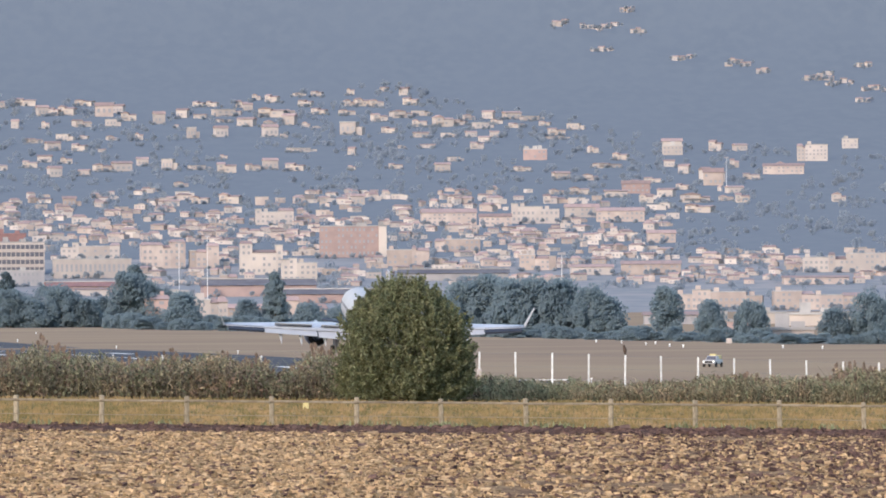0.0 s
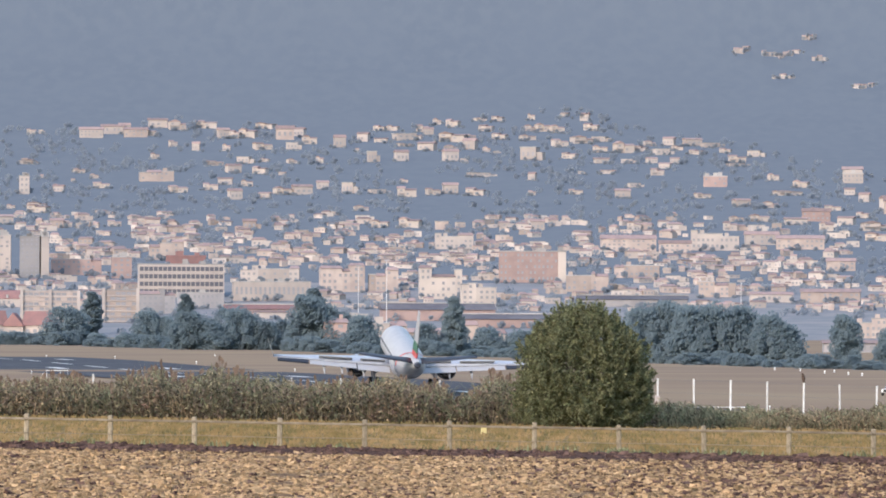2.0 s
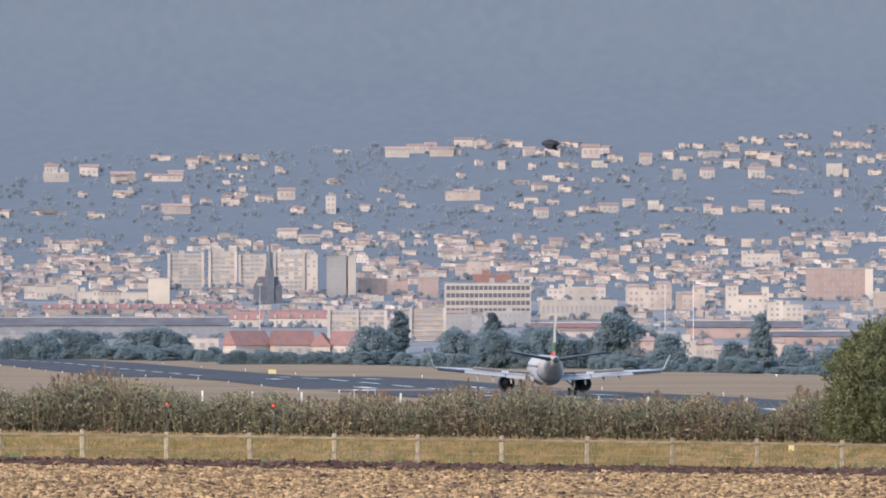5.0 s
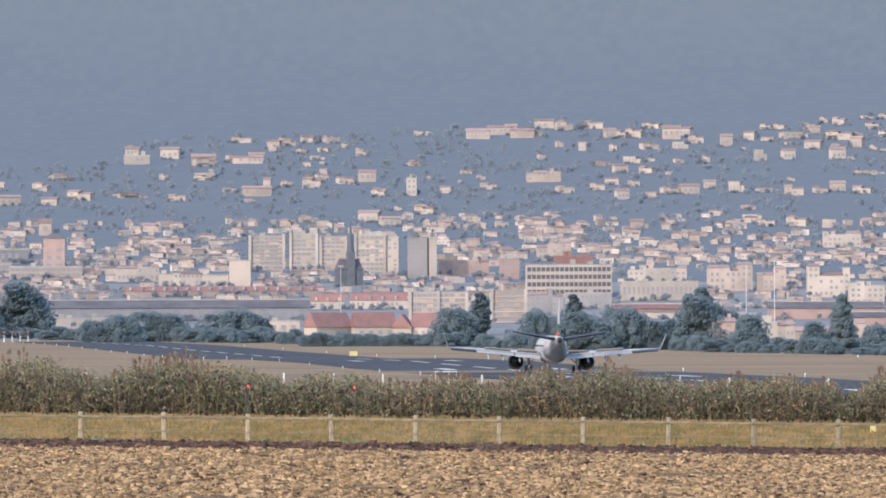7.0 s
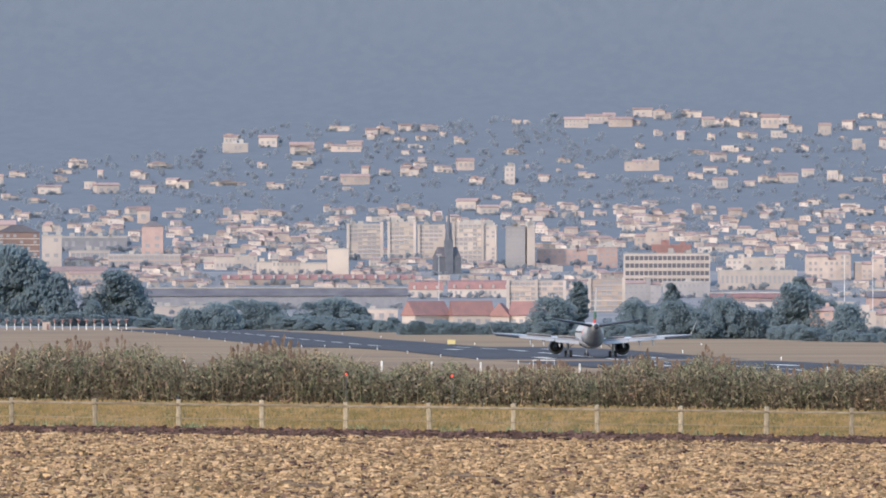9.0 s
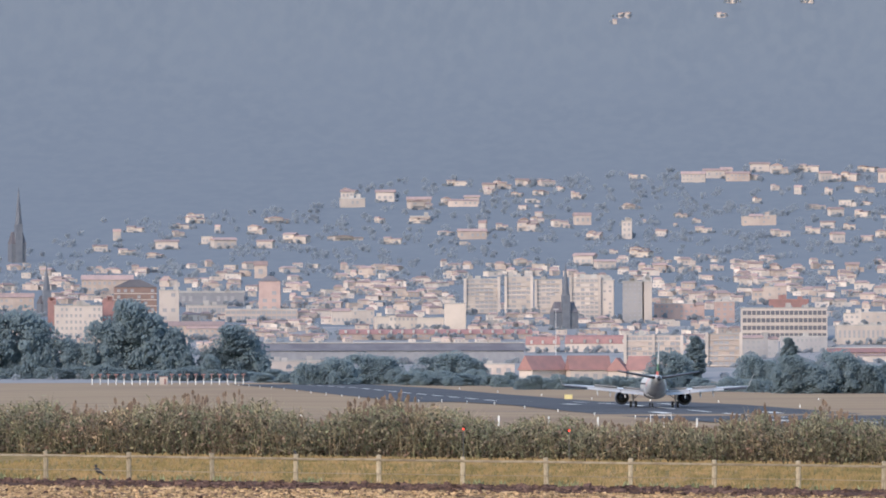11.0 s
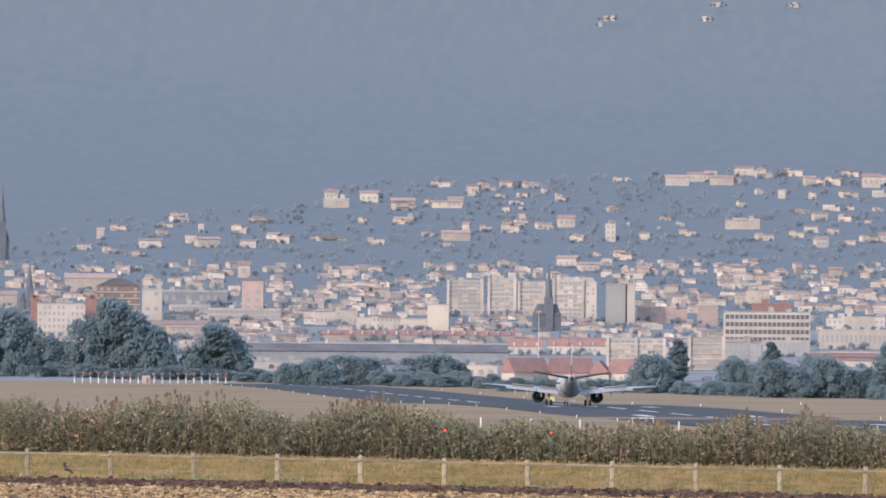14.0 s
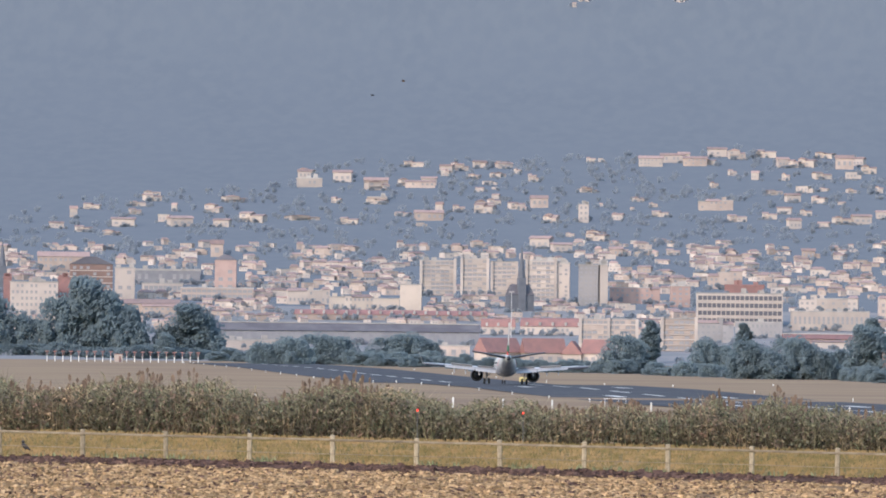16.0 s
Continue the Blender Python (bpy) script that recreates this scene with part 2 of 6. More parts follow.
def ring_sheet(name, radii, turns, mat, lift=0.0, bumps=0.0):
    rr, tt = np.meshgrid(np.asarray(radii, float), np.asarray(turns, float), indexing="ij")
    x, y = rr * np.sin(tt), rr * np.cos(tt)
    z = ground_z(x, y) + lift
    if bumps:
        bumps = bumps * ease(3760, 4000, rr)
        z = z + bumps * (lattice_noise(tt * 900 + 50, rr / 14 + 9, 3) - 0.5) + bumps * 0.5 * (lattice_noise(tt * 2300 + 50, rr / 6 + 9, 4) - 0.5)
    return sheet(name, np.stack([x, y, z], -1).reshape(-1, 3).tolist(), grid_faces(*rr.shape), mat, smooth=True)


wide = np.radians(np.concatenate([np.arange(-180, -14, 6), np.arange(-14, 14, 0.5), np.arange(14, 180, 6), [180.0]]))
near_sheet = tagged(ring_sheet("ground", [0.0, 5, 20, 60, 100, 140, 180, 220, 260, 300, 340, 380], wide, "grass", -0.04), "dry yellow-green meadow grass", "ground", kind="structure")
far_sheet = tagged(ring_sheet("airfield_ground", [380, 430, 500, 560, 640, 720, 800, 880, 960, 1060, 1180, 1300, 1420, 1550, 1700, 1850, 2000, 2200, 2450, 2700, 2900], wide, "airfield", -0.04), "mown brownish airfield grass", "ground", kind="structure")
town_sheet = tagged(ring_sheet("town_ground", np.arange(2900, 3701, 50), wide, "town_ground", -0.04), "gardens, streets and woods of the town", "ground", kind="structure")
hill_turns = np.concatenate([np.radians(np.arange(-180, -14, 6)), np.radians(np.arange(-14, 14, 0.05)), np.radians(np.arange(14, 180, 6)), [math.pi]])
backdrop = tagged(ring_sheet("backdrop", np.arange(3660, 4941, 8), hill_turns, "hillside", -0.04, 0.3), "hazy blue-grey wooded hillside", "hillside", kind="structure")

def loft(rings):
    """A closed skin over rings of points, all with as many points."""
    bm = bmesh.new()
    loops = [[bm.verts.new(p) for p in ring] for ring in rings]
    n = len(rings[0])
    for a, b in zip(loops, loops[1:]):
        for i in range(n):
            bm.faces.new((a[i], a[(i + 1) % n], b[(i + 1) % n], b[i]))
    bm.faces.new(loops[0][::-1])
    bm.faces.new(loops[-1])
    bmesh.ops.recalc_face_normals(bm, faces=bm.faces)
    return bm


# ---- runway ----
def strip(name, s0, s1, q0, q1, mat, lift, step=12.0, label="", category="runway"):
    n = max(2, int((s1 - s0) / step) + 1)
    m = max(2, int((q1 - q0) / 8) + 1)
    verts = [tuple(on_runway(s, q) + Vector((0, 0, lift))) for s in np.linspace(s0, s1, n) for q in np.linspace(q0, q1, m)]
    return tagged(sheet(name, verts, grid_faces(n, m), mat), label, category, kind="structure")


Q0, Q1 = RUN_OFF - 22.5, RUN_OFF + 22.5
runway = strip("runway", 560, 2330, Q0, Q1, "asphalt", 0.05, label="dark worn asphalt runway with white markings")


def marking(s0, s1, q0, q1):
    n = max(2, int((s1 - s0) / 10) + 1)
    verts = [tuple(on_runway(s, q) + Vector((0, 0, 0.11))) for s in np.linspace(s0, s1, n) for q in (q0, q1)]
    return sheet("painted_line", verts, grid_faces(n, 2), "white_line", runway)


for k in range(34):                       # centre line, 30 m dashes every 50 m
    s0 = 620 + 50 * k
    marking(s0, s0 + 30, RUN_OFF - 0.45, RUN_OFF + 0.45)
for s0 in (700, 850, 1000, 1150, 1300):       # touchdown bars
    for side in (-1, 1):
        c = RUN_OFF + side * 9.5
        marking(s0, s0 + 22.5, c - 1.0, c + 1.0)


def edge_lamp(p):
    lamp = tagged(new("runway_light"), "small pale runway edge lamp on a stub", "runway lamp", "runway edge lamps")
    bm = bmesh.new()
    cone(bm, (0, 0, 0), (0, 0, 0.35), 0.08, 0.06, 6)
    part("stub", bm, "white_post", lamp)
    bm = bmesh.new()
    bmesh.ops.create_uvsphere(bm, u_segments=6, v_segments=4, radius=0.09, matrix=Matrix.Translation((0, 0, 0.45)))
    part("lens", bm, "white_glow", lamp)
    lamp.matrix_basis = Matrix.Translation(p)
    return lamp


first_lamp = edge_lamp(on_runway(700, Q0 - 3))
for k in range(1, 27):
    copy_thing(first_lamp, Matrix.Translation(on_runway(700 + 60 * k, Q0 - 3)))
for k in range(11):
    copy_thing(first_lamp, Matrix.Translation(on_runway(760 + 120 * k, Q1 + 3)))


# ---- ploughed field ----
def field_patch(name, y0, y1, mat, label, rough_h, dx=0.11, dy=0.22, half=34.0, cx=0.0):
    ys, xs = np.arange(y0, y1, dy), np.arange(cx - half, cx + half, dx)
    yy, xx = np.meshgrid(ys, xs, indexing="ij")
    z = ground_z(xx, yy)
    clod = np.maximum(lattice_noise(xx / 0.34 + 100, yy / 0.5 + 40, 11) - 0.30, 0) ** 0.8
    small = lattice_noise(xx / 0.16 + 10, yy / 0.3 + 4, 12)
    ridge = lattice_noise(xx / 2.5 + 10, yy / 0.9 + 4, 13)
    z = z + rough_h * (clod * 0.75 + small * 0.28 + ridge * 0.45)
    return tagged(sheet(name, np.stack([xx, yy, z], -1).reshape(-1, 3).tolist(), grid_faces(*xx.shape), mat), label, "field", kind="structure")


field = field_patch("ploughed_field", 128.0, 221.0, "soil", "ploughed field of pale straw-covered clods", 0.12, 0.14, 0.26)
furrow = field_patch("field_edge", 220.0, 232.0, "furrow", "dark freshly turned furrow along the grass", 0.16, 0.15, 0.2)


def clods(name, count, y0, y1, size, mat, label, seed, high=0.8, half=0.135, thin_right=0.0):
    """Lumps of earth, each a rough crystal of its own shape."""
    rng = np.random.RandomState(seed)
    y = np.sqrt(rng.uniform(y0 * y0, y1 * y1, count))
    x = y * rng.uniform(-half, half, count)
    keep = lattice_noise(x / 1.3 + 90, y / 2.2 + 90, 31) > 0.22
    keep &= rng.rand(count) < (1 - thin_right * ease(3, 19, x) if thin_right >= 0 else ease(3, 19, x))
    x, y = x[keep], y[keep]
    n = len(x)
    z = ground_z(x, y) + 0.09
    cube = np.array([(x0, y0, z0) for z0 in (-1, 1) for y0 in (-1, 1) for x0 in (-1, 1)]) * 0.62
    quads = np.array([(0, 2, 3, 1), (4, 5, 7, 6), (0, 1, 5, 4), (2, 6, 7, 3), (0, 4, 6, 2), (1, 3, 7, 5)])
    big = size * rng.uniform(0.35, 1.0, n) ** 1.5 * rng.uniform(0.7, 1.5, n)
    a = rng.uniform(0, math.tau, n)
    p = cube[None] * rng.uniform(0.45, 1.3, (n, 8, 3)) * big[:, None, None] * np.stack([rng.uniform(0.7, 1.5, n), rng.uniform(0.7, 1.5, n), high * rng.uniform(0.6, 1.3, n)], 1)[:, None]
    tilt = rng.uniform(-0.6, 0.6, n)[:, None]
    px, pz = p[..., 0] * np.cos(tilt) - p[..., 2] * np.sin(tilt), p[..., 0] * np.sin(tilt) + p[..., 2] * np.cos(tilt)
    c, sn = np.cos(a)[:, None], np.sin(a)[:, None]
    v = np.stack([x[:, None] + px * c - p[..., 1] * sn, y[:, None] + px * sn + p[..., 1] * c, z[:, None] + pz], -1).reshape(-1, 3)
    f = (quads[None] + 8 * np.arange(n)[:, None, None]).reshape(-1, 4)
    return tagged(sheet(name, v.tolist(), f.tolist(), mat), label, "clods", kind="stuff")


clods("soil_clods", 82000, 134, 221.5, 0.1, "clod", "pale straw-covered clods of the ploughed field", 51, thin_right=0.6)
clods("damp_clods", 15000, 134, 224, 0.095, "dark_clod", "dark brown clods between the pale ones", 52)
# Soil is darker rightwards; extra clods here also paint in lens vignetting.
clods("bare_clods", 17000, 134, 224, 0.11, "dark_clod", "bare brown clods where the straw is ploughed in", 54, half=0.13, thin_right=-1.0)
clods("furrow_clods", 9000, 220, 232.2, 0.15, "dark_clod", "dark turned clods along the field edge", 53)


# ---- wooden fence ----
def wooden_fence():
    fence = tagged(new("wooden_fence"), "weathered wooden post-and-rail fence on the grass strip", "fence")
    post_me = rail_me = None
    for k in range(-12, 14):
        x = -3.12 + (3.008 if k >= 0 else 2.972) * k
        z = float(ground_z(x, 240))
        if post_me is None:
            ob = part("post", boxed(-0.085, 0.085, -0.07, 0.07, -0.3, 1.0, bevel=0.03), "fence_wood", fence)
            post_me = ob.data
            ob2 = part("rail", boxed(-1.5, 1.5, -0.03, 0.03, -0.04, 0.04, bevel=0.012), "fence_rail", fence)
            rail_me = ob2.data
        else:
            ob, ob2 = new("post", post_me), new("rail", rail_me)
            ob.parent = ob2.parent = fence
        ob.matrix_basis = pose(x, 240, z + random.uniform(-0.03, 0.03), random.uniform(-1, 1), random.uniform(-1.5, 1.5), random.uniform(-9, 9))
        slope = math.degrees(math.atan(0.014))
        ob2.matrix_basis = pose(x + 1.5, 239.9, z + 0.84 - 0.02, 0, slope + random.uniform(-0.4, 0.4), 0)
        low = new("rail", rail_me)
        low.parent = fence
        low.matrix_basis = pose(x + 1.5, 239.91, z + 0.32, 0, slope + random.uniform(-0.8, 0.8), 0) @ Matrix.Diagonal((1, 0.5, 0.3, 1))
    return fence


wooden_fence()


# ---- hedge of reeds and brambles, grass tufts ----
def hedge_height(x):
    """The height of the reeds along the hedge."""
    x = np.asarray(x, float)
    lump = 0.42 + 0.65 * lattice_noise(x / 2.6 + 60, x * 0 + 3.0, 21) + 0.45 * lattice_noise(x / 0.8 + 60, x * 0 + 7.0, 22) + 0.16 * lattice_noise(x / 0.25 + 20, x * 0 + 5.0, 23)
    bank = np.interp(x, [-60, 8.0, 10.5, 13, 17, 20, 29, 33, 50], [1.68, 1.62, 1.55, 1.25, 0.62, 0.72, 0.78, 1.35, 1.6])
    return bank * lump


def blades(name, count, x0, x1, y0, y1, mat, label, height, width, spread, tall=None, kind="stuff", category="reeds", clumpy=0.0):
    """Many narrow bent blades."""
    rng = np.random.RandomState(len(name) * 7 + count)
    verts, faces = [], []
    for k in range(count):
        x, y = rng.uniform(x0, x1), rng.uniform(y0, y1)
        if clumpy and lattice_noise(np.array([x / 1.1 + 80]), np.array([y / 1.5 + 30]), 5)[0] < clumpy:
            continue
        h = (float(tall(x)) if tall else 1.0) * rng.uniform(*height)
        z = float(ground_z(x, y))
        a = rng.uniform(0, math.tau)
        lean = rng.uniform(0, spread) * h
        lx, ly = math.cos(a) * lean, math.sin(a) * lean
        w = width * rng.uniform(0.6, 1.4)
        n = len(verts)
        verts += [(x - w / 2, y, z), (x + w / 2, y, z), (x + w * 0.45 + lx * 0.4, y + ly * 0.4, z + h * 0.6), (x - w * 0.45 + lx * 0.4, y + ly * 0.4, z + h * 0.6), (x + lx, y + ly, z + h)]
        faces += [(n, n + 1, n + 2, n + 3), (n + 3, n + 2, n + 4)]
    return tagged(sheet(name, verts, faces, mat), label, category, kind=kind)


def leaf_sheet(name, mat, centres, size, rng, parent=None, loose=None):
    """One small leaf at each centre, turned at random, or towards the sun and loosely so."""
    c = np.asarray(centres, float)
    n = len(c)
    u = rng.normal(size=(n, 3))
    u /= np.linalg.norm(u, axis=1)[:, None]
    # facing the sun flattens the shading of far crowns, as haze would
    if loose is not None:
        face = np.array(toward) * np.array((1, 1, 0.7)) + u * loose
        u = np.cross(face, rng.normal(size=(n, 3)))
        u /= np.linalg.norm(u, axis=1)[:, None]
        v = np.cross(face, u)
    else:
        v = np.cross(u, rng.normal(size=(n, 3)))
    v /= np.linalg.norm(v, axis=1)[:, None]
    u *= (size * rng.uniform(0.6, 1.4, n))[:, None]
    v *= (size * rng.uniform(0.35, 0.7, n))[:, None]
    verts = np.stack([c - v, c - u, c + v, c + u], 1).reshape(-1, 3)
    return sheet(name, verts.tolist(), np.arange(4 * n).reshape(n, 4).tolist(), mat, parent)


def leaf_bank(name, count, mat, label, low, high, size, y0, y1, x0=-52.0, x1=50.0, category="hedge"):
    rng = np.random.RandomState(count)
    x, y = rng.uniform(x0, x1, count), rng.uniform(y0, y1, count)
    z = ground_z(x, y) + hedge_height(x) * rng.uniform(low, high, count) ** 0.9
    return tagged(leaf_sheet(name, mat, np.stack([x, y, z], 1), size, rng), label, category, kind="stuff")


leaf_bank("bramble_hedge", 58000, "reed_dark", "dark tangled bramble hedge behind the fence", 0.0, 0.9, 0.125, 307.5, 318, x1=17.0)
leaf_bank("weed_leaves", 9000, "reed", "loose green weeds behind the fence", 0.0, 0.9, 0.1, 308, 318, x0=17.0)
leaf_bank("hedge_leaves", 26000, "reed", "green and brown reed leaves of the hedge", 0.05, 1.1, 0.08, 306, 316)
blades("reeds", 9000, -52, 50, 307.5, 318, "reed", "tall green-brown reeds along the hedge", (0.6, 1.28), 0.026, 0.75, hedge_height)


def arching_leaves(count):
    """Long reed leaves that rise from the stalks and droop at the tip."""
    rng = np.random.RandomState(91)
    x, y = rng.uniform(-52, 50, count), rng.uniform(306.3, 317, count)
    z = ground_z(x, y) + hedge_height(x) * rng.uniform(0.05, 1.0, count) ** 0.8
    a, up, length, w = rng.uniform(0, math.tau, count), rng.uniform(0.5, 1.35, count), rng.uniform(0.22, 0.62, count), rng.uniform(0.018, 0.045, count)
    foot = np.stack([x, y, z], 1)
    out = np.stack([np.cos(a), np.sin(a), np.zeros(count)], 1)
    side = np.stack([-np.sin(a) * 0.5 + 0.3, np.cos(a), np.full(count, 0.6)], 1)
    side *= (w / np.linalg.norm(side, axis=1))[:, None]
    tall = np.array((0, 0, 1.0))
    mid = foot + out * (length * np.cos(up) * 0.6)[:, None] + tall * (length * np.sin(up) * 0.6)[:, None]
    tip = mid + out * (length * 0.45)[:, None] + tall * (length * rng.uniform(-0.35, 0.3, count))[:, None]
    v = np.stack([foot - side * 0.5, foot + side * 0.5, mid + side, mid - side, tip], 1).reshape(-1, 3)
    faces = []
    for k in range(0, 5 * count, 5):
        faces += [(k, k + 1, k + 2, k + 3), (k + 3, k + 2, k + 4)]
    return tagged(sheet("reed_foliage", v.tolist(), faces, "reed"), "long drooping green and tan reed leaves", "reeds", kind="stuff")


arching_leaves(30000)


def plumes(count):
    rng = np.random.RandomState(77)
    verts, faces = [], []
    for k in range(count):
        x, y = rng.uniform(-52, 50), rng.uniform(308, 318)
        if lattice_noise(np.array([x / 1.7 + 80]), np.array([1.0]), 9)[0] < 0.36:
            continue
        h = float(hedge_height(x)) * rng.uniform(0.88, 1.32)
        z = float(ground_z(x, y))
        lean = rng.uniform(-0.12, 0.12)
        n = len(verts)
        w, l = rng.uniform(0.04, 0.09), rng.uniform(0.16, 0.4)
        for zz, ww in ((0, 0.012), (h - l, 0.012), (h - l * 0.7, w), (h - l * 0.3, w * 0.9), (h, 0.008)):
            for sx in (-1, 1):
                verts.append((x + sx * ww + lean * zz, y, z + zz))
        for i in range(4):
            faces.append((n + 2 * i, n + 2 * i + 1, n + 2 * i + 3, n + 2 * i + 2))
    return tagged(sheet("reed_plumes", verts, faces, "plume"), "brown seed plumes on thin reed stalks", "reeds", kind="stuff")


plumes(2400)
blades("field_stubble", 12000, -27, 27, 134, 222, "straw", "dry straw stalks sticking out of the clods", (0.06, 0.19), 0.022, 1.2, None, category="straw")
blades("meadow_grass", 26000, -36, 36, 232, 306, "grass", "short dry yellow-green grass beside the fence", (0.06, 0.16), 0.05, 0.5, None, category="grass")
blades("weeds", 3200, -36, 36, 232.3, 236, "leaf", "low green weeds in the grass strip", (0.12, 0.34), 0.07, 0.7, None, category="weeds", clumpy=0.66)


# ---- broadleaf tree ----
def leaf_cloud(name, mat, parent, clumps, per, size, seed, squash=0.75, loose=None):
    """Leaves gathered round clump centres: (place, radius) pairs."""
    rng = np.random.RandomState(seed)
    c = np.repeat([p for p, rad in clumps], per, axis=0)
    rad = np.repeat([rad for p, rad in clumps], per)
    d = rng.normal(size=c.shape)
    d *= (rad * rng.uniform(0.35, 1.0, len(c)) ** 0.5 / np.linalg.norm(d, axis=1))[:, None]
    d[:, 2] *= squash
    return leaf_sheet(name, mat, c + d, size, rng, parent, loose)


def big_tree(x, y, width, height):
    tree = tagged(new("tree"), "dense rounded green broadleaf tree behind the fence", "tree")
    rng = np.random.RandomState(5)
    bm = bmesh.new()
    cone(bm, (0, 0, -0.2), (0.05, 0, height * 0.35), 0.16, 0.11)
    outline = lambda u, a: np.interp(u, [0, 0.12, 0.45, 0.62, 0.78, 0.9, 1.0], [0.96, 1.04, 1.03, 0.96, 0.79, 0.54, 0.2]) * (0.93 + 0.07 * math.sin(3 * a + 5 * u) + 0.05 * math.sin(7 * a - 4 * u))
    clumps = []
    for k in range(260):                    # the dense inside
        u, a, k2 = rng.uniform(0.0, 1.0) ** 1.15, rng.uniform(0, math.tau), rng.uniform(0.2, 0.9) ** 0.5
        rr = width / 2 * outline(u, a) * k2
        p = (math.cos(a) * rr, math.sin(a) * rr, 0.25 + u * (height - 0.75))
        clumps.append((p, rng.uniform(0.25, 0.5)))
        if k % 6 == 0:
            cone(bm, (0.05, 0, min(height * 0.35, p[2] * 0.5)), p, 0.05, 0.012, 5)
    tips = []
    for k in range(1500):                   # leafy shoots that point up and out
        u, a = rng.uniform(0.0, 1.0) ** 1.05, rng.uniform(0, math.tau)
        rr = width / 2 * outline(u, a) * rng.uniform(0.72, 0.97)
        foot = np.array((math.cos(a) * rr, math.sin(a) * rr, 0.12 + u * (height - 0.6)))
        way = np.array((math.cos(a) * (1.1 - u) * 0.8, math.sin(a) * (1.1 - u) * 0.8, 0.55 + 0.6 * u)) + rng.normal(size=3) * 0.28
        long = rng.uniform(0.25, 0.62)
        for n in range(42):
            f = rng.uniform(0, 1)
            tips.append(foot + way * long * f + rng.normal(size=3) * 0.095 * (1.15 - f))
    leaf_sheet("foliage", "leaf", tips, 0.066, rng, tree)
    part("trunk", bm, "bark", tree)
    leaf_cloud("crown", "leaf", tree, clumps, 110, 0.08, 6, 1.0)
    tree.matrix_basis = pose(x, y, float(ground_z(x, y)))
    return tree


p = at(531, 0, 303)
big_tree(p.x, p.y, 6.2, 5.55)


# ---- perimeter fence of pale posts ----
def perimeter_fence():
    fence = tagged(new("perimeter_fence"), "airport fence of pale concrete posts with wire", "fence")
    me = part("post", boxed(-0.048, 0.048, -0.048, 0.048, -0.4, 1.95, bevel=0.012), "white_post", fence)
    post_me, places = me.data, []
    places += [-30.4 + 2.571 * k for k in range(-6, 19)] + [19.46 + 1.9 * k for k in range(15)]
    bm = bmesh.new()
    for k, x in enumerate(places):
        ob = me if k == 0 else new("post", post_me)
        ob.parent = fence
        z = float(ground_z(x, 352))
        ob.matrix_basis = pose(x, 352, z - (0.3 if x < 19 else 0.0) - 0.022 * max(0, x - 22), random.uniform(-0.8, 0.8), random.uniform(-0.8, 0.8), 0)
    for a, b in zip(places, places[1:]):
        for h in (1.88, 1.2, 0.6):
            cone(bm, (a, 352, float(ground_z(a, 352)) + h - 0.022 * max(0, a - 22)), (b, 352, float(ground_z(b, 352)) + h - 0.022 * max(0, b - 22)), 0.006, 0.006, 3)
    part("wire", bm, "wire", fence)
    return fence


perimeter_fence()


# ---- distant trees ----
def far_tree(name, width, height, seed, label):
    tree = tagged(new(name), label, "tree")
    rng = np.random.RandomState(seed)
    bm = bmesh.new()
    cone(bm, (0, 0, -0.5), (0, 0, height * 0.5), 0.3, 0.15, 6)
    part("trunk", bm, "bark", tree)
    clumps = []
    for k in range(150 if name == "poplar" else 70):
        u = rng.uniform(0.02, 0.93)
        prof = float(np.interp(u, [0, 0.15, 0.55, 0.85, 1.0], [0.75, 0.95, 0.9, 0.55, 0.15])) if name == "poplar" else math.sin(math.pi * (0.24 + 0.7 * u)) ** 0.7 * rng.uniform(0.85, 1.0)
        a, k2 = rng.uniform(0, math.tau), rng.uniform(0, 1) ** 0.5
        clumps.append(((math.cos(a) * width / 2 * prof * k2, math.sin(a) * width / 2 * prof * k2, u * height), min(width, 9) * (rng.uniform(0.12, 0.2) if name == "poplar" else rng.uniform(0.14, 0.3))))
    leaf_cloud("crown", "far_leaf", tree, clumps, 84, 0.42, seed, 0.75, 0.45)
    return tree


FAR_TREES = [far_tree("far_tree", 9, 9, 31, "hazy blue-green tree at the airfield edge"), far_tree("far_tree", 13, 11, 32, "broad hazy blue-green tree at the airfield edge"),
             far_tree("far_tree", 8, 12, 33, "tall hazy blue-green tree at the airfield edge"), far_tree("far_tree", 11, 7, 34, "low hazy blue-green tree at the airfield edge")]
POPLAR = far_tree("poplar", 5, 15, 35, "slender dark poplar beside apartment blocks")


def plant(kind, b, e, width, height, seed=0):
    """A far tree whose foot stands at bearing b and height e, of the given angular width and height."""
    p, r = find(b, e, 1150.0)
    w0, h0 = {0: (9, 9), 1: (13, 11), 2: (8, 12), 3: (11, 7), 4: (5, 15)}[FAR_TREES.index(kind) if kind in FAR_TREES else 4]
    k = Matrix.Translation(p - Vector((0, 0, 0.3))) @ Matrix.Rotation(math.sin(seed * 1.7) * 0.5, 4, "Z") @ Matrix.Diagonal((width * r / F / w0, width * r / F / w0, height * r / F / h0, 1))
    ob = copy_thing(kind, k)
    ob.matrix_basis = k
    return ob


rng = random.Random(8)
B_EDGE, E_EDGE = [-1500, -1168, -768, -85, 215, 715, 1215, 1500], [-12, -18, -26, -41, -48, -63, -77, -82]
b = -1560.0
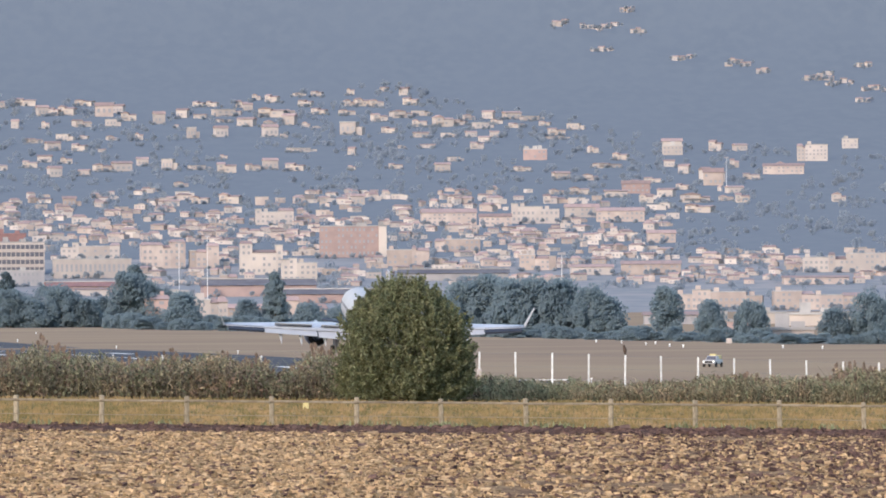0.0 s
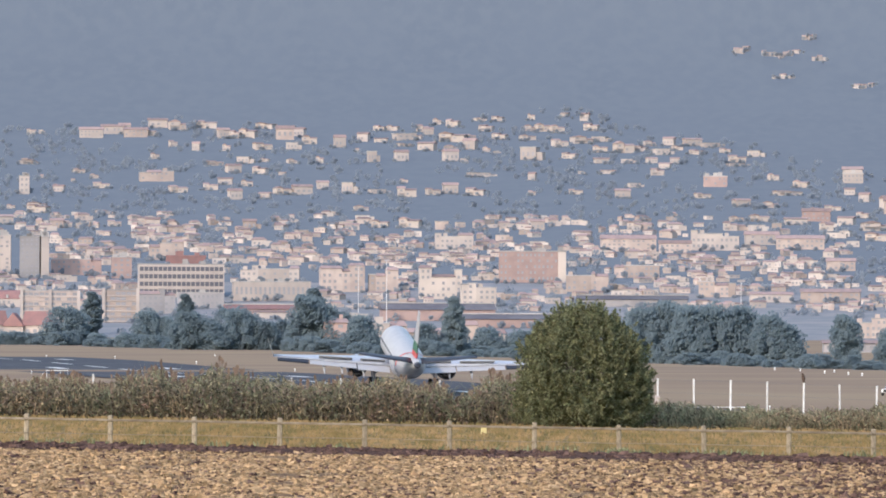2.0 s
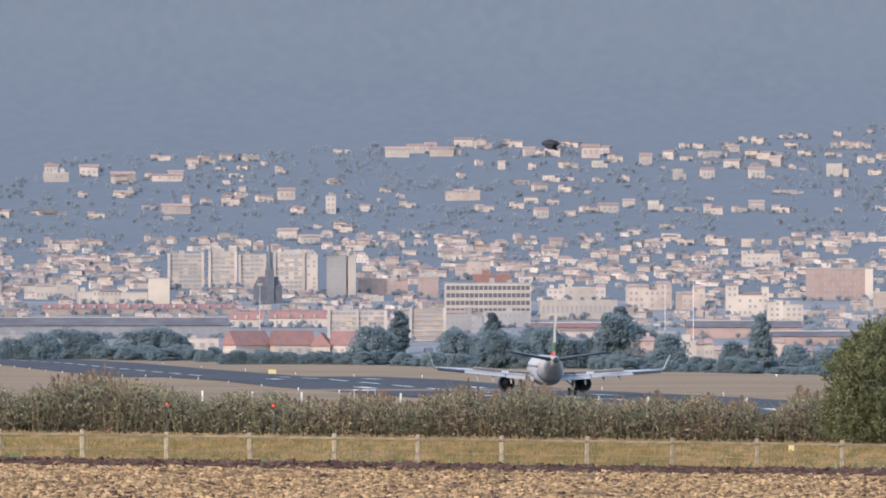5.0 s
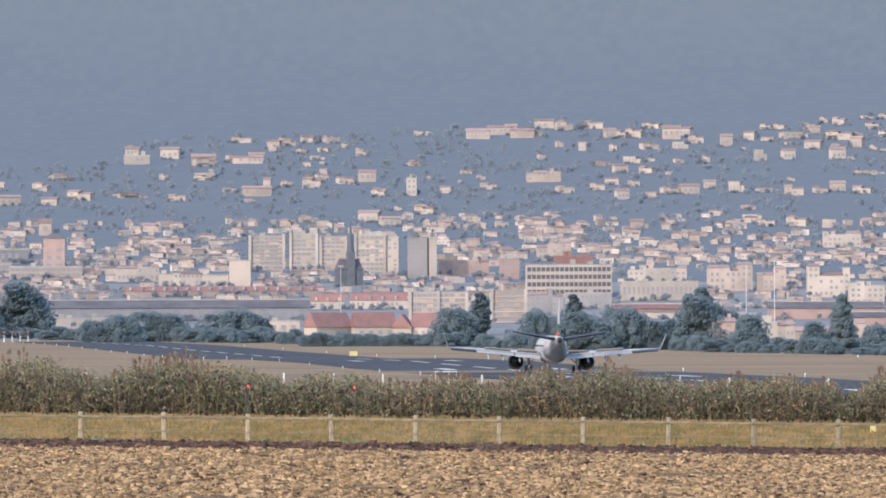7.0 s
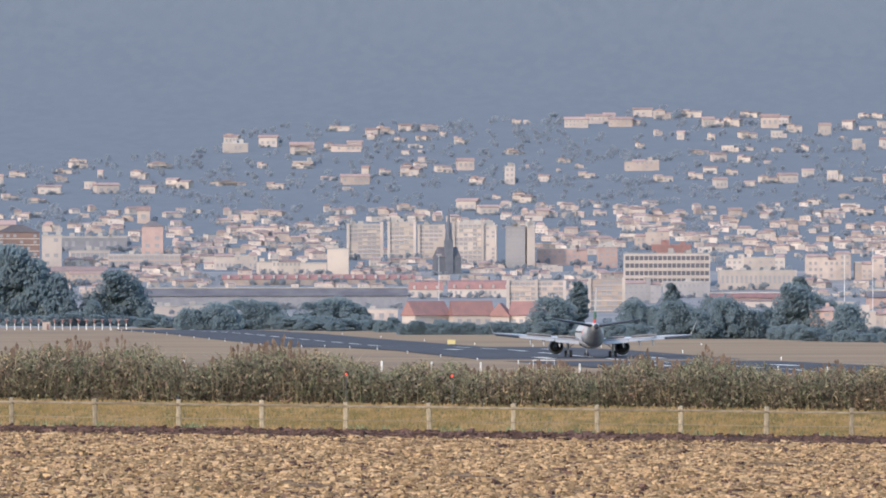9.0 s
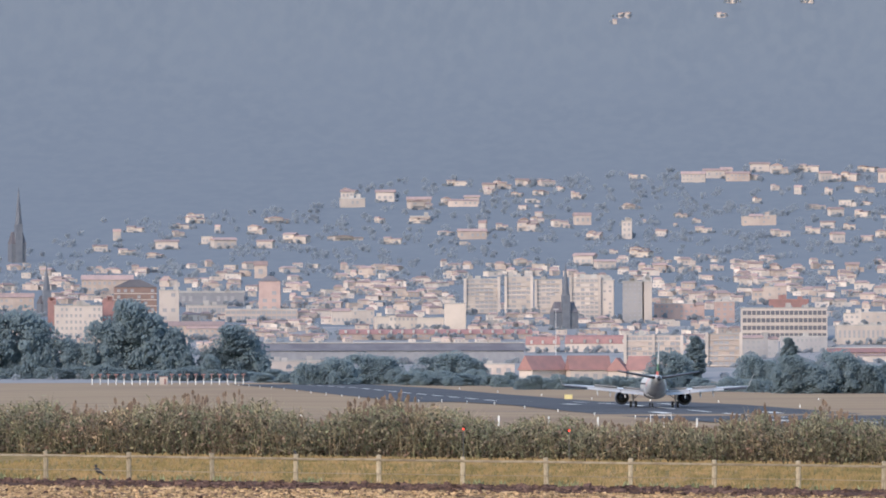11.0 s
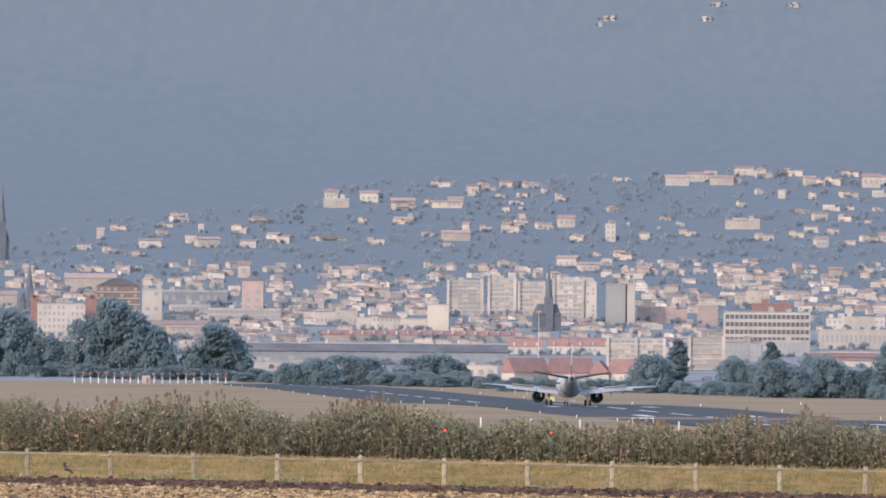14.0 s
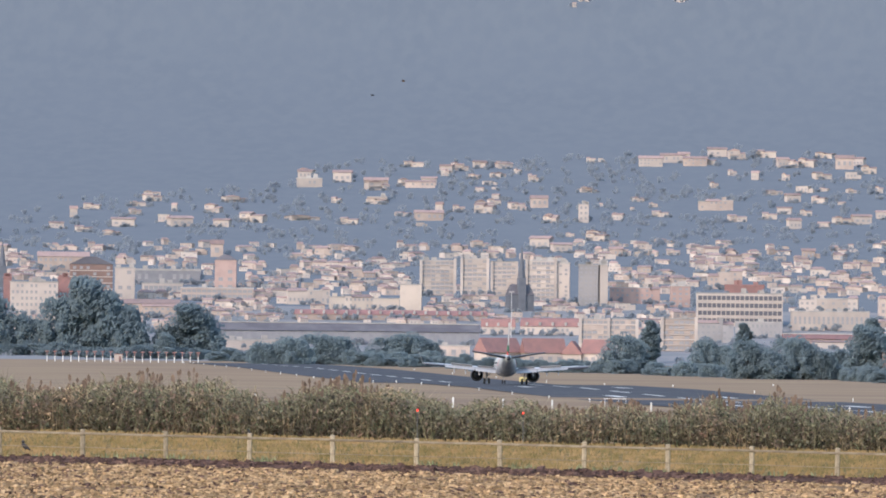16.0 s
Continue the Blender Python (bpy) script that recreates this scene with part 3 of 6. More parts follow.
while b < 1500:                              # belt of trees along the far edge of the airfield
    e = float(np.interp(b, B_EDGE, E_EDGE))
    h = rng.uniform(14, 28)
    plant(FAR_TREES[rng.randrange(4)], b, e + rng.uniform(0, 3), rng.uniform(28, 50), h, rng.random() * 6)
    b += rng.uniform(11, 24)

# ---- town ----
TAKEN = []            # bearings and heights already built over


def gable_roof(x, y, h, rise, over):
    return loft([[(-x - over, -y - over, h), (-x - over, y + over, h), (-x - over * 0.9, 0, h + rise)], [(x + over, -y - over, h), (x + over, y + over, h), (x + over * 0.9, 0, h + rise)]])


def block(name, b, e, w, h, wall, roof, floors, bays, label, category, turn=None):
    """A building seen w wide and h high, its foot at bearing b and height e."""
    p, r = find(b, e, 1250.0)
    k = r / F
    wide_m, high, deep = w * k, h * k, min(max(w * k * 0.4, 7.0), 16.0)
    ob = tagged(new(name), label, category)
    ob.matrix_basis = Matrix.Translation(p) @ Matrix.Rotation(-b / F + (turn if turn is not None else random.uniform(-0.06, 0.12)), 4, "Z")
    X, Y = wide_m / 2, deep / 2
    if "gable" in roof or roof in ("hip", "mansard", "shed"):
        body_h = high * (0.48 if roof == "redgable" else 0.72 if roof == "gable" else 0.85 if roof == "hip" else 0.62)
    else:
        body_h = high
    steps = []
    if roof == "flat" and w > 48 and category in ("apartment block", "building", "terraced houses") and 0 < floors < 6 and bays:
        cut = [-X] + sorted(random.uniform(-0.75, 0.75) * X for n in range(2 if w < 90 else 3)) + [X]
        tallest = random.randrange(len(cut) - 1)
        steps = [(x0, x1, 1.0 if n == tallest else random.uniform(0.66, 0.95), random.uniform(-1.5, 1.5)) for n, (x0, x1) in enumerate(zip(cut, cut[1:]))]
        for x0, x1, share, back in steps:
            high_here = body_h * share
            part("wall", boxed(x0, x1, -Y, Y + back, -4.0, high_here), wall, ob)
            if random.random() < 0.55:
                part("roof", loft([[(x0 - 0.3, -Y - 0.45, high_here), (x1 + 0.3, -Y - 0.45, high_here), (x1 + 0.3, Y + back, high_here), (x0 - 0.3, Y + back, high_here)], [(x0 + 0.6, -0.3, high_here + 1.6), (x1 - 0.6, -0.3, high_here + 1.6), (x1 - 0.6, 0.3, high_here + 1.6), (x0 + 0.6, 0.3, high_here + 1.6)]]), "roof", ob)
            else:
                part("roof", boxed(x0 - 0.15, x1 + 0.15, -Y - 0.2, Y + back, high_here, high_here + 0.5), "roof_flat", ob)
                if x1 - x0 > 5:
                    part("stair_head", boxed(x0 + 1.2, x0 + 3.6, -1.5, 1.2, high_here + 0.5, high_here + 2.3), wall, ob)
    else:
        part("wall", boxed(-X, X, -Y, Y, -4.0, body_h), wall, ob)
    if not steps and roof == "flat" and category in ("apartment block", "building", "terraced houses") and floors < 6 and bays and random.random() < 0.6:
        rise = min(2.2, deep * 0.16)      # low tiled roof behind the eaves
        part("roof", loft([[(-X - 0.4, -Y - 0.5, body_h), (X + 0.4, -Y - 0.5, body_h), (X + 0.4, Y + 0.5, body_h), (-X - 0.4, Y + 0.5, body_h)], [(-X * 0.86, -0.3, body_h + rise), (X * 0.86, -0.3, body_h + rise), (X * 0.86, 0.3, body_h + rise), (-X * 0.86, 0.3, body_h + rise)]]), "roof", ob)
        for n in range(random.randrange(1, 4)):
            x = random.uniform(-X * 0.8, X * 0.8)
            part("chimney", boxed(x - 0.4, x + 0.5, -0.6, 0.6, body_h, body_h + rise + random.uniform(0.6, 1.3)), wall, ob)
        upper = random.uniform(-0.5, 0.5) * X
        if wide_m > 14 and random.random() < 0.6:
            part("upper_storey", boxed(upper - X * 0.3, upper + X * 0.3, 0.2, Y, body_h, body_h + rise + 2.2), wall, ob)
    elif roof == "flat" and not steps:
        bm = boxed(-X - 0.25, X + 0.25, -Y - 0.25, Y + 0.25, body_h, body_h + 0.6)
        for n in range(random.randrange(1, 4)):
            x = random.uniform(-X * 0.7, X * 0.7)
            box(bm, x - 1.5, x + 1.2, -1.6, 1.4, body_h + 0.6, body_h + random.uniform(1.6, 3.2))
        part("roof", bm, "roof_flat" if wall != "roof_red" else "roof_red", ob)
    elif roof == "hip":
        part("roof", loft([[(-X - 0.3, -Y - 0.3, body_h), (X + 0.3, -Y - 0.3, body_h), (X + 0.3, Y + 0.3, body_h), (-X - 0.3, Y + 0.3, body_h)], [(-X * 0.25, -Y * 0.2, high), (X * 0.25, -Y * 0.2, high), (X * 0.25, Y * 0.2, high), (-X * 0.25, Y * 0.2, high)]]), "roof_grey", ob)
    elif roof == "mansard":
        part("roof", loft([[(-X - 0.3, -Y - 0.4, body_h), (X + 0.3, -Y - 0.4, body_h), (X + 0.3, Y + 0.4, body_h), (-X - 0.3, Y + 0.4, body_h)], [(-X, -Y * 0.55, body_h + high * 0.55), (X, -Y * 0.55, body_h + high * 0.55), (X, Y * 0.55, body_h + high * 0.55), (-X, Y * 0.55, body_h + high * 0.55)], [(-X, -0.4, high * 1.35), (X, -0.4, high * 1.35), (X, 0.4, high * 1.35), (-X, 0.4, high * 1.35)]]), "roof_red", ob, "dull red mansard roof")
        n = max(3, int(wide_m / 6))
        for i in range(n):
            x = -X + (i + 0.5) * wide_m / n
            part("dormer", boxed(x - 0.6, x + 0.6, -Y - 0.1, -Y + 2.4, body_h + 0.5, body_h + 2.2), "roof_flat", ob, "small pale dormer")
    elif roof == "shed":
        part("roof", loft([[(-X - 0.6, -Y - 0.8, body_h), (-X - 0.6, Y + 0.8, body_h), (-X - 0.6, Y + 0.4, high), (-X - 0.6, Y * 0.2, high)], [(X + 0.6, -Y - 0.8, body_h), (X + 0.6, Y + 0.8, body_h), (X + 0.6, Y + 0.4, high), (X + 0.6, Y * 0.2, high)]]), "roof_red" if "red" in label else "roof_grey", ob)
        part("gutter", boxed(-X - 0.6, X + 0.6, Y * 0.2 - 0.5, Y * 0.2, high, high + 0.5), "roof_flat", ob, "pale roof edge")
    elif not steps:
        part("roof", gable_roof(X, Y, body_h, high - body_h, 0.5), "roof_red" if roof == "redgable" else "roof", ob)
    if floors and bays:
        if category in ("apartment block", "building", "terraced houses"):
            floors, bays = max(floors, round(body_h / 3.1)), max(bays, min(round(wide_m / 2.9), bays * 2))
        fh, bw = body_h / (floors + 0.15), wide_m / (bays + 0.3)
        pane, wide_pane = None, 0.42 if "rows" in label or "ribbon" in label or "balcon" in label else 0.24
        tall_pane = 0.29 if wide_pane > 0.3 else 0.24
        for i in range(floors):
            for j in range(bays):
                if "ribbon" not in label and "rows" not in label and "tall" not in label and random.random() < 0.3:
                    continue
                here = -X + bw * (j + 0.65)
                if any(x0 - 0.5 < here < x1 + 0.5 and fh * (i + 0.95) > body_h * share for x0, x1, share, back in steps):
                    continue
                if pane is None:
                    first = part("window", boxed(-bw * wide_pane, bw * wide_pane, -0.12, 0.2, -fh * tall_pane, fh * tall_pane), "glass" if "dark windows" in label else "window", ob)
                    pane = first.data
                else:
                    first = new("window", pane)
                    first.parent = ob
                first.matrix_basis = Matrix.Translation((-X + bw * (j + 0.65), -Y, fh * (i + 0.6)))
    if "balcon" in label or "bands" in label or "dark windows" in label:
        fh = body_h / (floors + 0.15)
        for i in range(floors):
            part("balcony" if "balcon" in label else "band", boxed(-X - 0.05, X + 0.05, -Y - 0.35, -Y - 0.002, fh * i + 0.2, fh * i + (0.85 if floors < 6 else 0.7)), "wall_white", ob, "pale horizontal band")
    if "balcon" in label and floors > 5:
        n = max(1, int(wide_m / 11))
        for i in range(n + 1):
            x = -X + i * wide_m / n
            part("fin", boxed(x - 0.75, x + 0.75, -Y - 1.1, -Y + 0.4, 0, body_h + random.uniform(0.2, 1.6)), "wall_white", ob, "pale vertical wall strip")
    TAKEN.append((b - w / 2, b + w / 2, e, e + h))
    return ob


def church(b, e, w, h):
    p, r = find(b, e, 1250.0)
    k = r / F
    ob = tagged(new("church"), "dark stone church with a tall pointed spire", "church")
    ob.matrix_basis = Matrix.Translation(p) @ Matrix.Rotation(-b / F + 0.2, 4, "Z")
    H, W = h * k, w * k
    part("nave", boxed(-W / 2, W / 2, -5, 7, -4, H * 0.24), "church_stone", ob)
    part("nave_roof", loft([[(-W / 2, -5.4, H * 0.24), (-W / 2, 7.4, H * 0.24), (-W * 0.4, 1, H * 0.40)], [(W / 2, -5.4, H * 0.24), (W / 2, 7.4, H * 0.24), (W * 0.4, 1, H * 0.40)]]), "roof_grey", ob)
    part("tower", boxed(-2.1, 2.1, -5.9, -1.7, -4, H * 0.5), "church_stone", ob)
    bm = bmesh.new()
    cone(bm, (0, -3.8, H * 0.5), (0, -3.8, H), 2.2, 0.05, 8)
    part("spire", bm, "church_stone", ob)
    TAKEN.append((b - w / 2, b + w / 2, e, e + h * 0.5))
    return ob


def mast(b, e, h):
    p, r = find(b, e, 1250.0)
    H = h * r / F
    ob = tagged(new("light_mast"), "thin pale floodlight mast", "mast")
    bm = bmesh.new()
    cone(bm, (0, 0, -1), (0, 0, H), 0.2, 0.1, 6)
    part("pole", bm, "white_post", ob)
    part("lamp_head", boxed(-1.3, 1.3, -0.2, 0.2, H - 0.3, H + 0.5), "wall_grey", ob)
    ob.matrix_basis = Matrix.Translation(p)
    return ob


random.seed(14)
# buildings and trees placed and sized from pixel positions in the camera's view
block("hill_building", -340, 334, 42, 18, "wall_white", "gable", 2, 6, "white terraced building on the upper slope", "building")
block("hill_building", -302, 342, 42, 16, "wall_white", "gable", 1, 6, "white terraced building on the upper slope", "building")
block("hill_building", -262, 336, 42, 16, "wall", "gable", 2, 5, "cream terraced building on the upper slope", "building")
block("hill_building", -225, 258, 60, 16, "wall", "flat", 1, 7, "pale low school building among trees", "building")
block("hill_house", 2, 332, 32, 24, "wall", "gable", 1, 3, "pink gabled house on the upper slope", "house")
block("hill_house", -944, 292, 44, 14, "wall_white", "flat", 1, 5, "bright white villa on the upper slope", "house")
block("hill_house", -953, 305, 22, 17, "wall_white", "gable", 1, 3, "white villa with tiled roof on the slope", "house")
block("hill_house", -826, 290, 42, 19, "wall", "gable", 1, 5, "cream house on the upper slope", "house")
block("hill_house", -748, 293, 53, 12, "wall", "gable", 1, 6, "long cream house on the slope", "house")
block("hill_house", -824, 264, 35, 9, "wall_white", "flat", 1, 4, "small white flat-roofed house on the slope", "house")
block("hill_house", -458, 234, 18, 30, "wall_white", "flat", 3, 2, "narrow white house among trees", "house")
block("hill_house", -537, 260, 30, 21, "wall", "gable", 1, 3, "pink house with a tiled roof", "house")
block("hill_house", -732, 234, 50, 18, "wall", "gable", 1, 5, "long pink house on the slope", "house")
block("apartment_block", 1254, 248, 54, 27, "wall_white", "flat", 4, 8, "white apartment block on the hillside", "apartment block")
block("apartment_block", 1321, 269, 28, 15, "wall_white", "flat", 2, 4, "small white block on the hillside", "apartment block")
block("apartment_block", 764, 252, 42, 17, "wall_brick", "flat", 2, 5, "pinkish block on the hillside", "apartment block")
block("hill_house", 1007, 259, 36, 15, "wall_white", "flat", 2, 5, "white villa with roof terrace on the slope", "house")
block("hill_house", 1079, 205, 35, 30, "wall", "gable", 2, 4, "cream house on the slope", "house")
block("terraced_houses", 1203, 225, 72, 18, "wall", "gable", 2, 8, "row of pale terraced houses", "terraced houses")
block("hill_house", 942, 192, 50, 22, "wall_brick", "gable", 2, 6, "reddish house with a wide roof", "house")
block("tower_block", -716, 102, 60, 60, "wall_white", "flat", 8, 6, "cream and grey high-rise apartment slab with balconies", "apartment block")
block("tower_block", -649, 102, 46, 64, "wall_white", "flat", 8, 5, "cream high-rise apartment slab with balconies", "apartment block")
block("tower_block", -597, 102, 44, 59, "wall_white", "flat", 8, 5, "cream high-rise apartment slab with balconies", "apartment block")
block("tower_block", -532, 92, 51, 72, "wall_white", "flat", 9, 6, "cream high-rise apartment slab with balconies", "apartment block")
block("tower_block", -492, 92, 22, 68, "wall_white", "flat", 9, 2, "narrow white high-rise block", "apartment block")
block("tower_block", -448, 86, 35, 71, "wall_grey", "flat", 9, 4, "grey high-rise apartment slab", "apartment block")
# sunlit end of the grey slab, its light painted as a white block
block("tower_block", -422, 86, 14, 72, "wall_white", "flat", 9, 0, "high-rise end wall painted pale as sunlit", "apartment block")
block("blank_building", -762, 74, 38, 45, "wall_bright", "flat", 5, 0, "tall blank cream block", "building")
block("apartment_block", -845, 75, 120, 23, "wall_bright", "flat", 2, 16, "long cream apartment row", "apartment block")
block("apartment_block", -944, 84, 75, 25, "wall_white", "flat", 2, 10, "stepped cream apartment row", "apartment block")
block("church_tower", -1090, 104, 38, 65, "wall_brick", "hip", 4, 2, "brown church tower with a pale roof", "church tower")
block("church", -1106, 166, 22, 30, "wall", "gable", 1, 1, "pale stone gable of the church", "church")
block("office_building", -1194, 117, 115, 22, "stone_dark", "flat", 1, 9, "dark glazed office building", "office")
block("office_building", -1202, 101, 70, 15, "wall_white", "flat", 1, 8, "pale office building with ribbon windows", "office")
block("office_building", -1105, 90, 128, 19, "wall", "flat", 2, 14, "pale office building with ribbon windows", "office")
block("town_building", -1197, 58, 80, 25, "wall", "gable", 2, 8, "cream town building in the town", "building")
block("apartment_block", -366, 92, 89, 26, "wall_brick", "flat", 2, 9, "pinkish apartment building in the town", "apartment block")
block("office_building", -286, 86, 35, 36, "wall_brick", "flat", 4, 3, "reddish narrow office tower", "office")
block("apartment_block", -207, 119, 60, 30, "wall", "flat", 3, 6, "cream stepped apartment building", "apartment block")
block("apartment_block", -23, 80, 104, 28, "wall_white", "flat", 3, 9, "cream apartment building in the town", "apartment block")
block("office_building", -172, 108, 70, 16, "roof_red", "flat", 0, 0, "dark red roof storey of the office", "office")
block("office_building", -181, 54, 151, 55, "wall_white", "flat", 4, 18, "large white office block with rows of dark windows", "office")
block("office_building", -146, 34, 81, 25, "wall_grey", "flat", 2, 10, "grey lower wing of the office block", "office")
block("office_building", -21, 48, 136, 31, "wall_white", "flat", 1, 16, "long white building with tall windows", "office")
block("apartment_block", 104, 64, 78, 45, "wall", "flat", 3, 7, "cream apartment building in the town", "apartment block")
block("apartment_block", 177, 64, 52, 38, "wall", "flat", 3, 5, "cream apartment building in the town", "apartment block")
block("apartment_block", 278, 52, 75, 54, "wall_bright", "flat", 3, 6, "cream apartment building painted sunlit bright", "apartment block")
block("apartment_block", 345, 39, 62, 40, "wall_bright", "flat", 3, 5, "bright cream apartment building", "apartment block")
block("apartment_block", 302, 140, 68, 26, "wall_white", "flat", 3, 7, "cream apartment building on rising ground", "apartment block")
block("large_hall", 435, 82, 106, 53, "wall_brick", "flat", 5, 14, "large pinkish tan hall with small windows", "hall")
# the hall's bright end, its sunlight painted as a paler wall
block("large_hall", 493, 81, 14, 54, "wall_bright", "flat", 1, 0, "hall end tower painted bright as sunlit", "building")
block("apartment_block", 538, 66, 75, 30, "wall", "flat", 2, 8, "cream apartment row in the town", "apartment block")
block("apartment_block", 610, 138, 97, 28, "wall", "gable", 3, 11, "long pale apartment block with tiled roof", "apartment block")
block("apartment_block", 764, 140, 85, 33, "wall_white", "flat", 3, 8, "cream apartment building in the town", "apartment block")
block("town_building", 693, 135, 57, 22, "wall", "gable", 2, 6, "pale town building in the town", "building")
block("apartment_block", 626, 91, 80, 20, "wall", "flat", 2, 8, "pale apartment row in the town", "apartment block")
block("apartment_block", 914, 142, 85, 24, "wall", "gable", 2, 10, "long pale building with a tiled roof", "apartment block")
block("apartment_block", 846, 150, 60, 23, "wall_white", "gable", 2, 6, "cream building with a tiled roof", "apartment block")
block("town_building", 986, 104, 50, 22, "wall", "gable", 2, 5, "cream house with a wide gable", "house")
block("town_building", 926, 154, 60, 8, "wall_brick", "gable", 1, 6, "low reddish building in the town", "building")
block("apartment_block", 768, 57, 65, 26, "wall", "flat", 2, 6, "cream block among trees", "apartment block")
block("apartment_block", 968, 48, 105, 24, "wall", "gable", 2, 10, "long cream house row", "apartment block")
block("apartment_block", 863, 48, 75, 18, "wall_white", "gable", 1, 8, "cream house row in the town", "apartment block")
block("apartment_block", 1309, 52, 146, 30, "wall_white", "flat", 3, 16, "long cream apartment block", "apartment block")
block("terraced_houses", 1258, 30, 115, 14, "wall", "gable", 1, 11, "pale houses with brown roofs", "terraced houses")
block("barracks", -797, 58, 340, 12, "wall", "mansard", 1, 30, "long barracks with red mansard roof and dormers", "barracks")
block("barracks", -509, 35, 115, 21, "wall_white", "mansard", 1, 13, "white barracks wing with a red roof", "barracks")
block("barracks", -607, 34, 60, 20, "wall_white", "mansard", 1, 5, "white barracks wing with a red roof", "barracks")
block("long_workshop", -879, 15, 475, 35, "stone_dark", "shed", 0, 0, "very long grey railway workshop with a dark roof", "workshop")
block("apartment_block", -412, 8, 100, 54, "wall", "flat", 6, 7, "cream apartment slab with balconies", "apartment block")
block("apartment_block", -287, 8, 60, 56, "wall", "flat", 6, 4, "cream apartment slab with balconies", "apartment block")
block("apartment_block", -227, 24, 70, 42, "wall_grey", "flat", 4, 6, "grey apartment slab in the town", "apartment block")
block("low_hall", -29, 19, 145, 21, "wall_brick", "shed", 0, 0, "long low hall with a dark red roof", "hall")
block("white_shed", -22, 16, 60, 14, "wall_white", "gable", 0, 0, "white gabled shed in the town", "shed")
block("factory_hall", 273, 14, 200, 29, "wall_brick", "shed", 0, 0, "long brown factory hall with a pale roof edge", "hall")
block("factory_hall", 400, 2, 210, 23, "wall_brick", "shed", 0, 0, "long brown factory hall with a pale roof edge", "hall")
block("town_building", 198, 35, 75, 15, "wall", "flat", 1, 5, "low cream building in the town", "building")
block("apartment_block", 94, -41, 42, 50, "wall_brick", "flat", 4, 2, "pinkish brick apartment block", "apartment block")
block("town_building", 137, -29, 37, 38, "wall_brick", "flat", 3, 0, "pinkish brick windowless block", "building")
block("apartment_block", 186, -30, 62, 36, "wall_white", "flat", 3, 8, "cream apartment block with white vertical fins", "apartment block")
block("town_building", 251, -28, 68, 28, "wall", "gable", 2, 5, "pale pink house row", "building")
block("apartment_block", 318, -22, 55, 32, "wall", "flat", 3, 5, "pinkish apartment block in the town", "apartment block")
block("town_building", 370, -29, 50, 28, "wall_white", "flat", 2, 5, "cream small block in the town", "building")
block("large_hall", 618, 40, 195, 18, "wall_grey", "shed", 0, 0, "large hall with a blue-grey metal roof", "hall")
block("terraced_houses", 1088, -15, 155, 34, "wall", "flat", 2, 16, "long cream terrace of houses", "terraced houses")
block("terraced_houses", 1264, -16, 162, 32, "wall", "flat", 2, 16, "long cream terrace of houses", "terraced houses")
block("warehouse", 1001, -40, 92, 22, "wall_grey", "gable", 1, 7, "pale grey warehouse in the town", "warehouse")
block("airfield_building", 852, -37, 74, 16, "wall_white", "flat", 1, 6, "low white airfield building", "building")
block("low_shed", 1110, -57, 90, 20, "wall_brick", "flat", 0, 0, "long pinkish low shed", "shed")
block("white_shed", 1184, -40, 42, 17, "wall_bright", "flat", 0, 0, "white windowless shed in the town", "shed")
block("white_shed", 1264, -44, 108, 19, "wall_bright", "flat", 0, 0, "long bright white shed", "shed")
block("white_shed", 1216, -62, 78, 10, "wall_white", "flat", 0, 0, "low white shed in the town", "shed")
block("red_roof_house", -607, -22, 80, 50, "wall_white", "redgable", 1, 6, "cream house with bright red tiled roof", "house", turn=0.7)
block("red_roof_house", -527, -22, 72, 50, "wall_white", "redgable", 1, 4, "cream house with bright red tiled roof", "house", turn=0.25)
block("red_roof_house", -474, -22, 26, 46, "wall_white", "redgable", 1, 1, "narrow cream house with red roof", "house", turn=1.35)
block("red_roof_house", -432, -22, 46, 49, "wall_white", "redgable", 1, 3, "cream house with bright red tiled roof", "house", turn=-0.35)
block("white_shed", -1059, 2, 115, 16, "wall_white", "flat", 0, 0, "low white shed in the town", "shed")
block("low_shed", -694, -11, 74, 23, "wall", "flat", 1, 4, "low tan shed in the town", "shed")
block("office_tower", -1328, 71, 75, 92, "wall_brown", "hip", 7, 6, "brown office tower with pale window bands", "office")
block("office_building", -1428, 59, 84, 57, "wall_white", "flat", 5, 10, "white office block with small windows", "office")
block("stair_tower", -1376, 63, 20, 61, "roof_red", "flat", 0, 0, "red stair tower of the office", "office")
block("stair_tower", -1475, 69, 14, 55, "roof_red", "flat", 0, 0, "red stair tower of the office", "office")
block("office_building", -1268, 87, 35, 56, "wall_white", "flat", 4, 2, "cream office block in the town", "office")
block("office_building", -1195, 123, 125, 18, "stone_dark", "flat", 1, 10, "dark glazed office building", "office")
block("warehouse", -1227, 59, 110, 30, "wall", "gable", 1, 7, "cream warehouse with a low roof", "warehouse")
block("town_building", -1404, 9, 115, 38, "wall_bright", "flat", 1, 8, "bright white low building", "building")
block("white_shed", -1047, 5, 100, 14, "wall_white", "flat", 0, 0, "low white shed by the airfield", "shed")
block("town_building", -1542, 109, 70, 30, "wall", "gable", 2, 6, "cream town houses in the town", "building")
block("town_building", -1377, 139, 90, 32, "wall", "gable", 2, 8, "cream town houses in the town", "building")
church(-569, 76, 44, 116)
church(-1536, 194, 26, 133)
church(-1487, 99, 22, 90)
mast(183, 4, 115)
mast(133, 19, 90)
mast(810, -25, 110)
mast(-584, -6, 115)
mast(1102, 203, 50)
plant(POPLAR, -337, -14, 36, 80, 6)
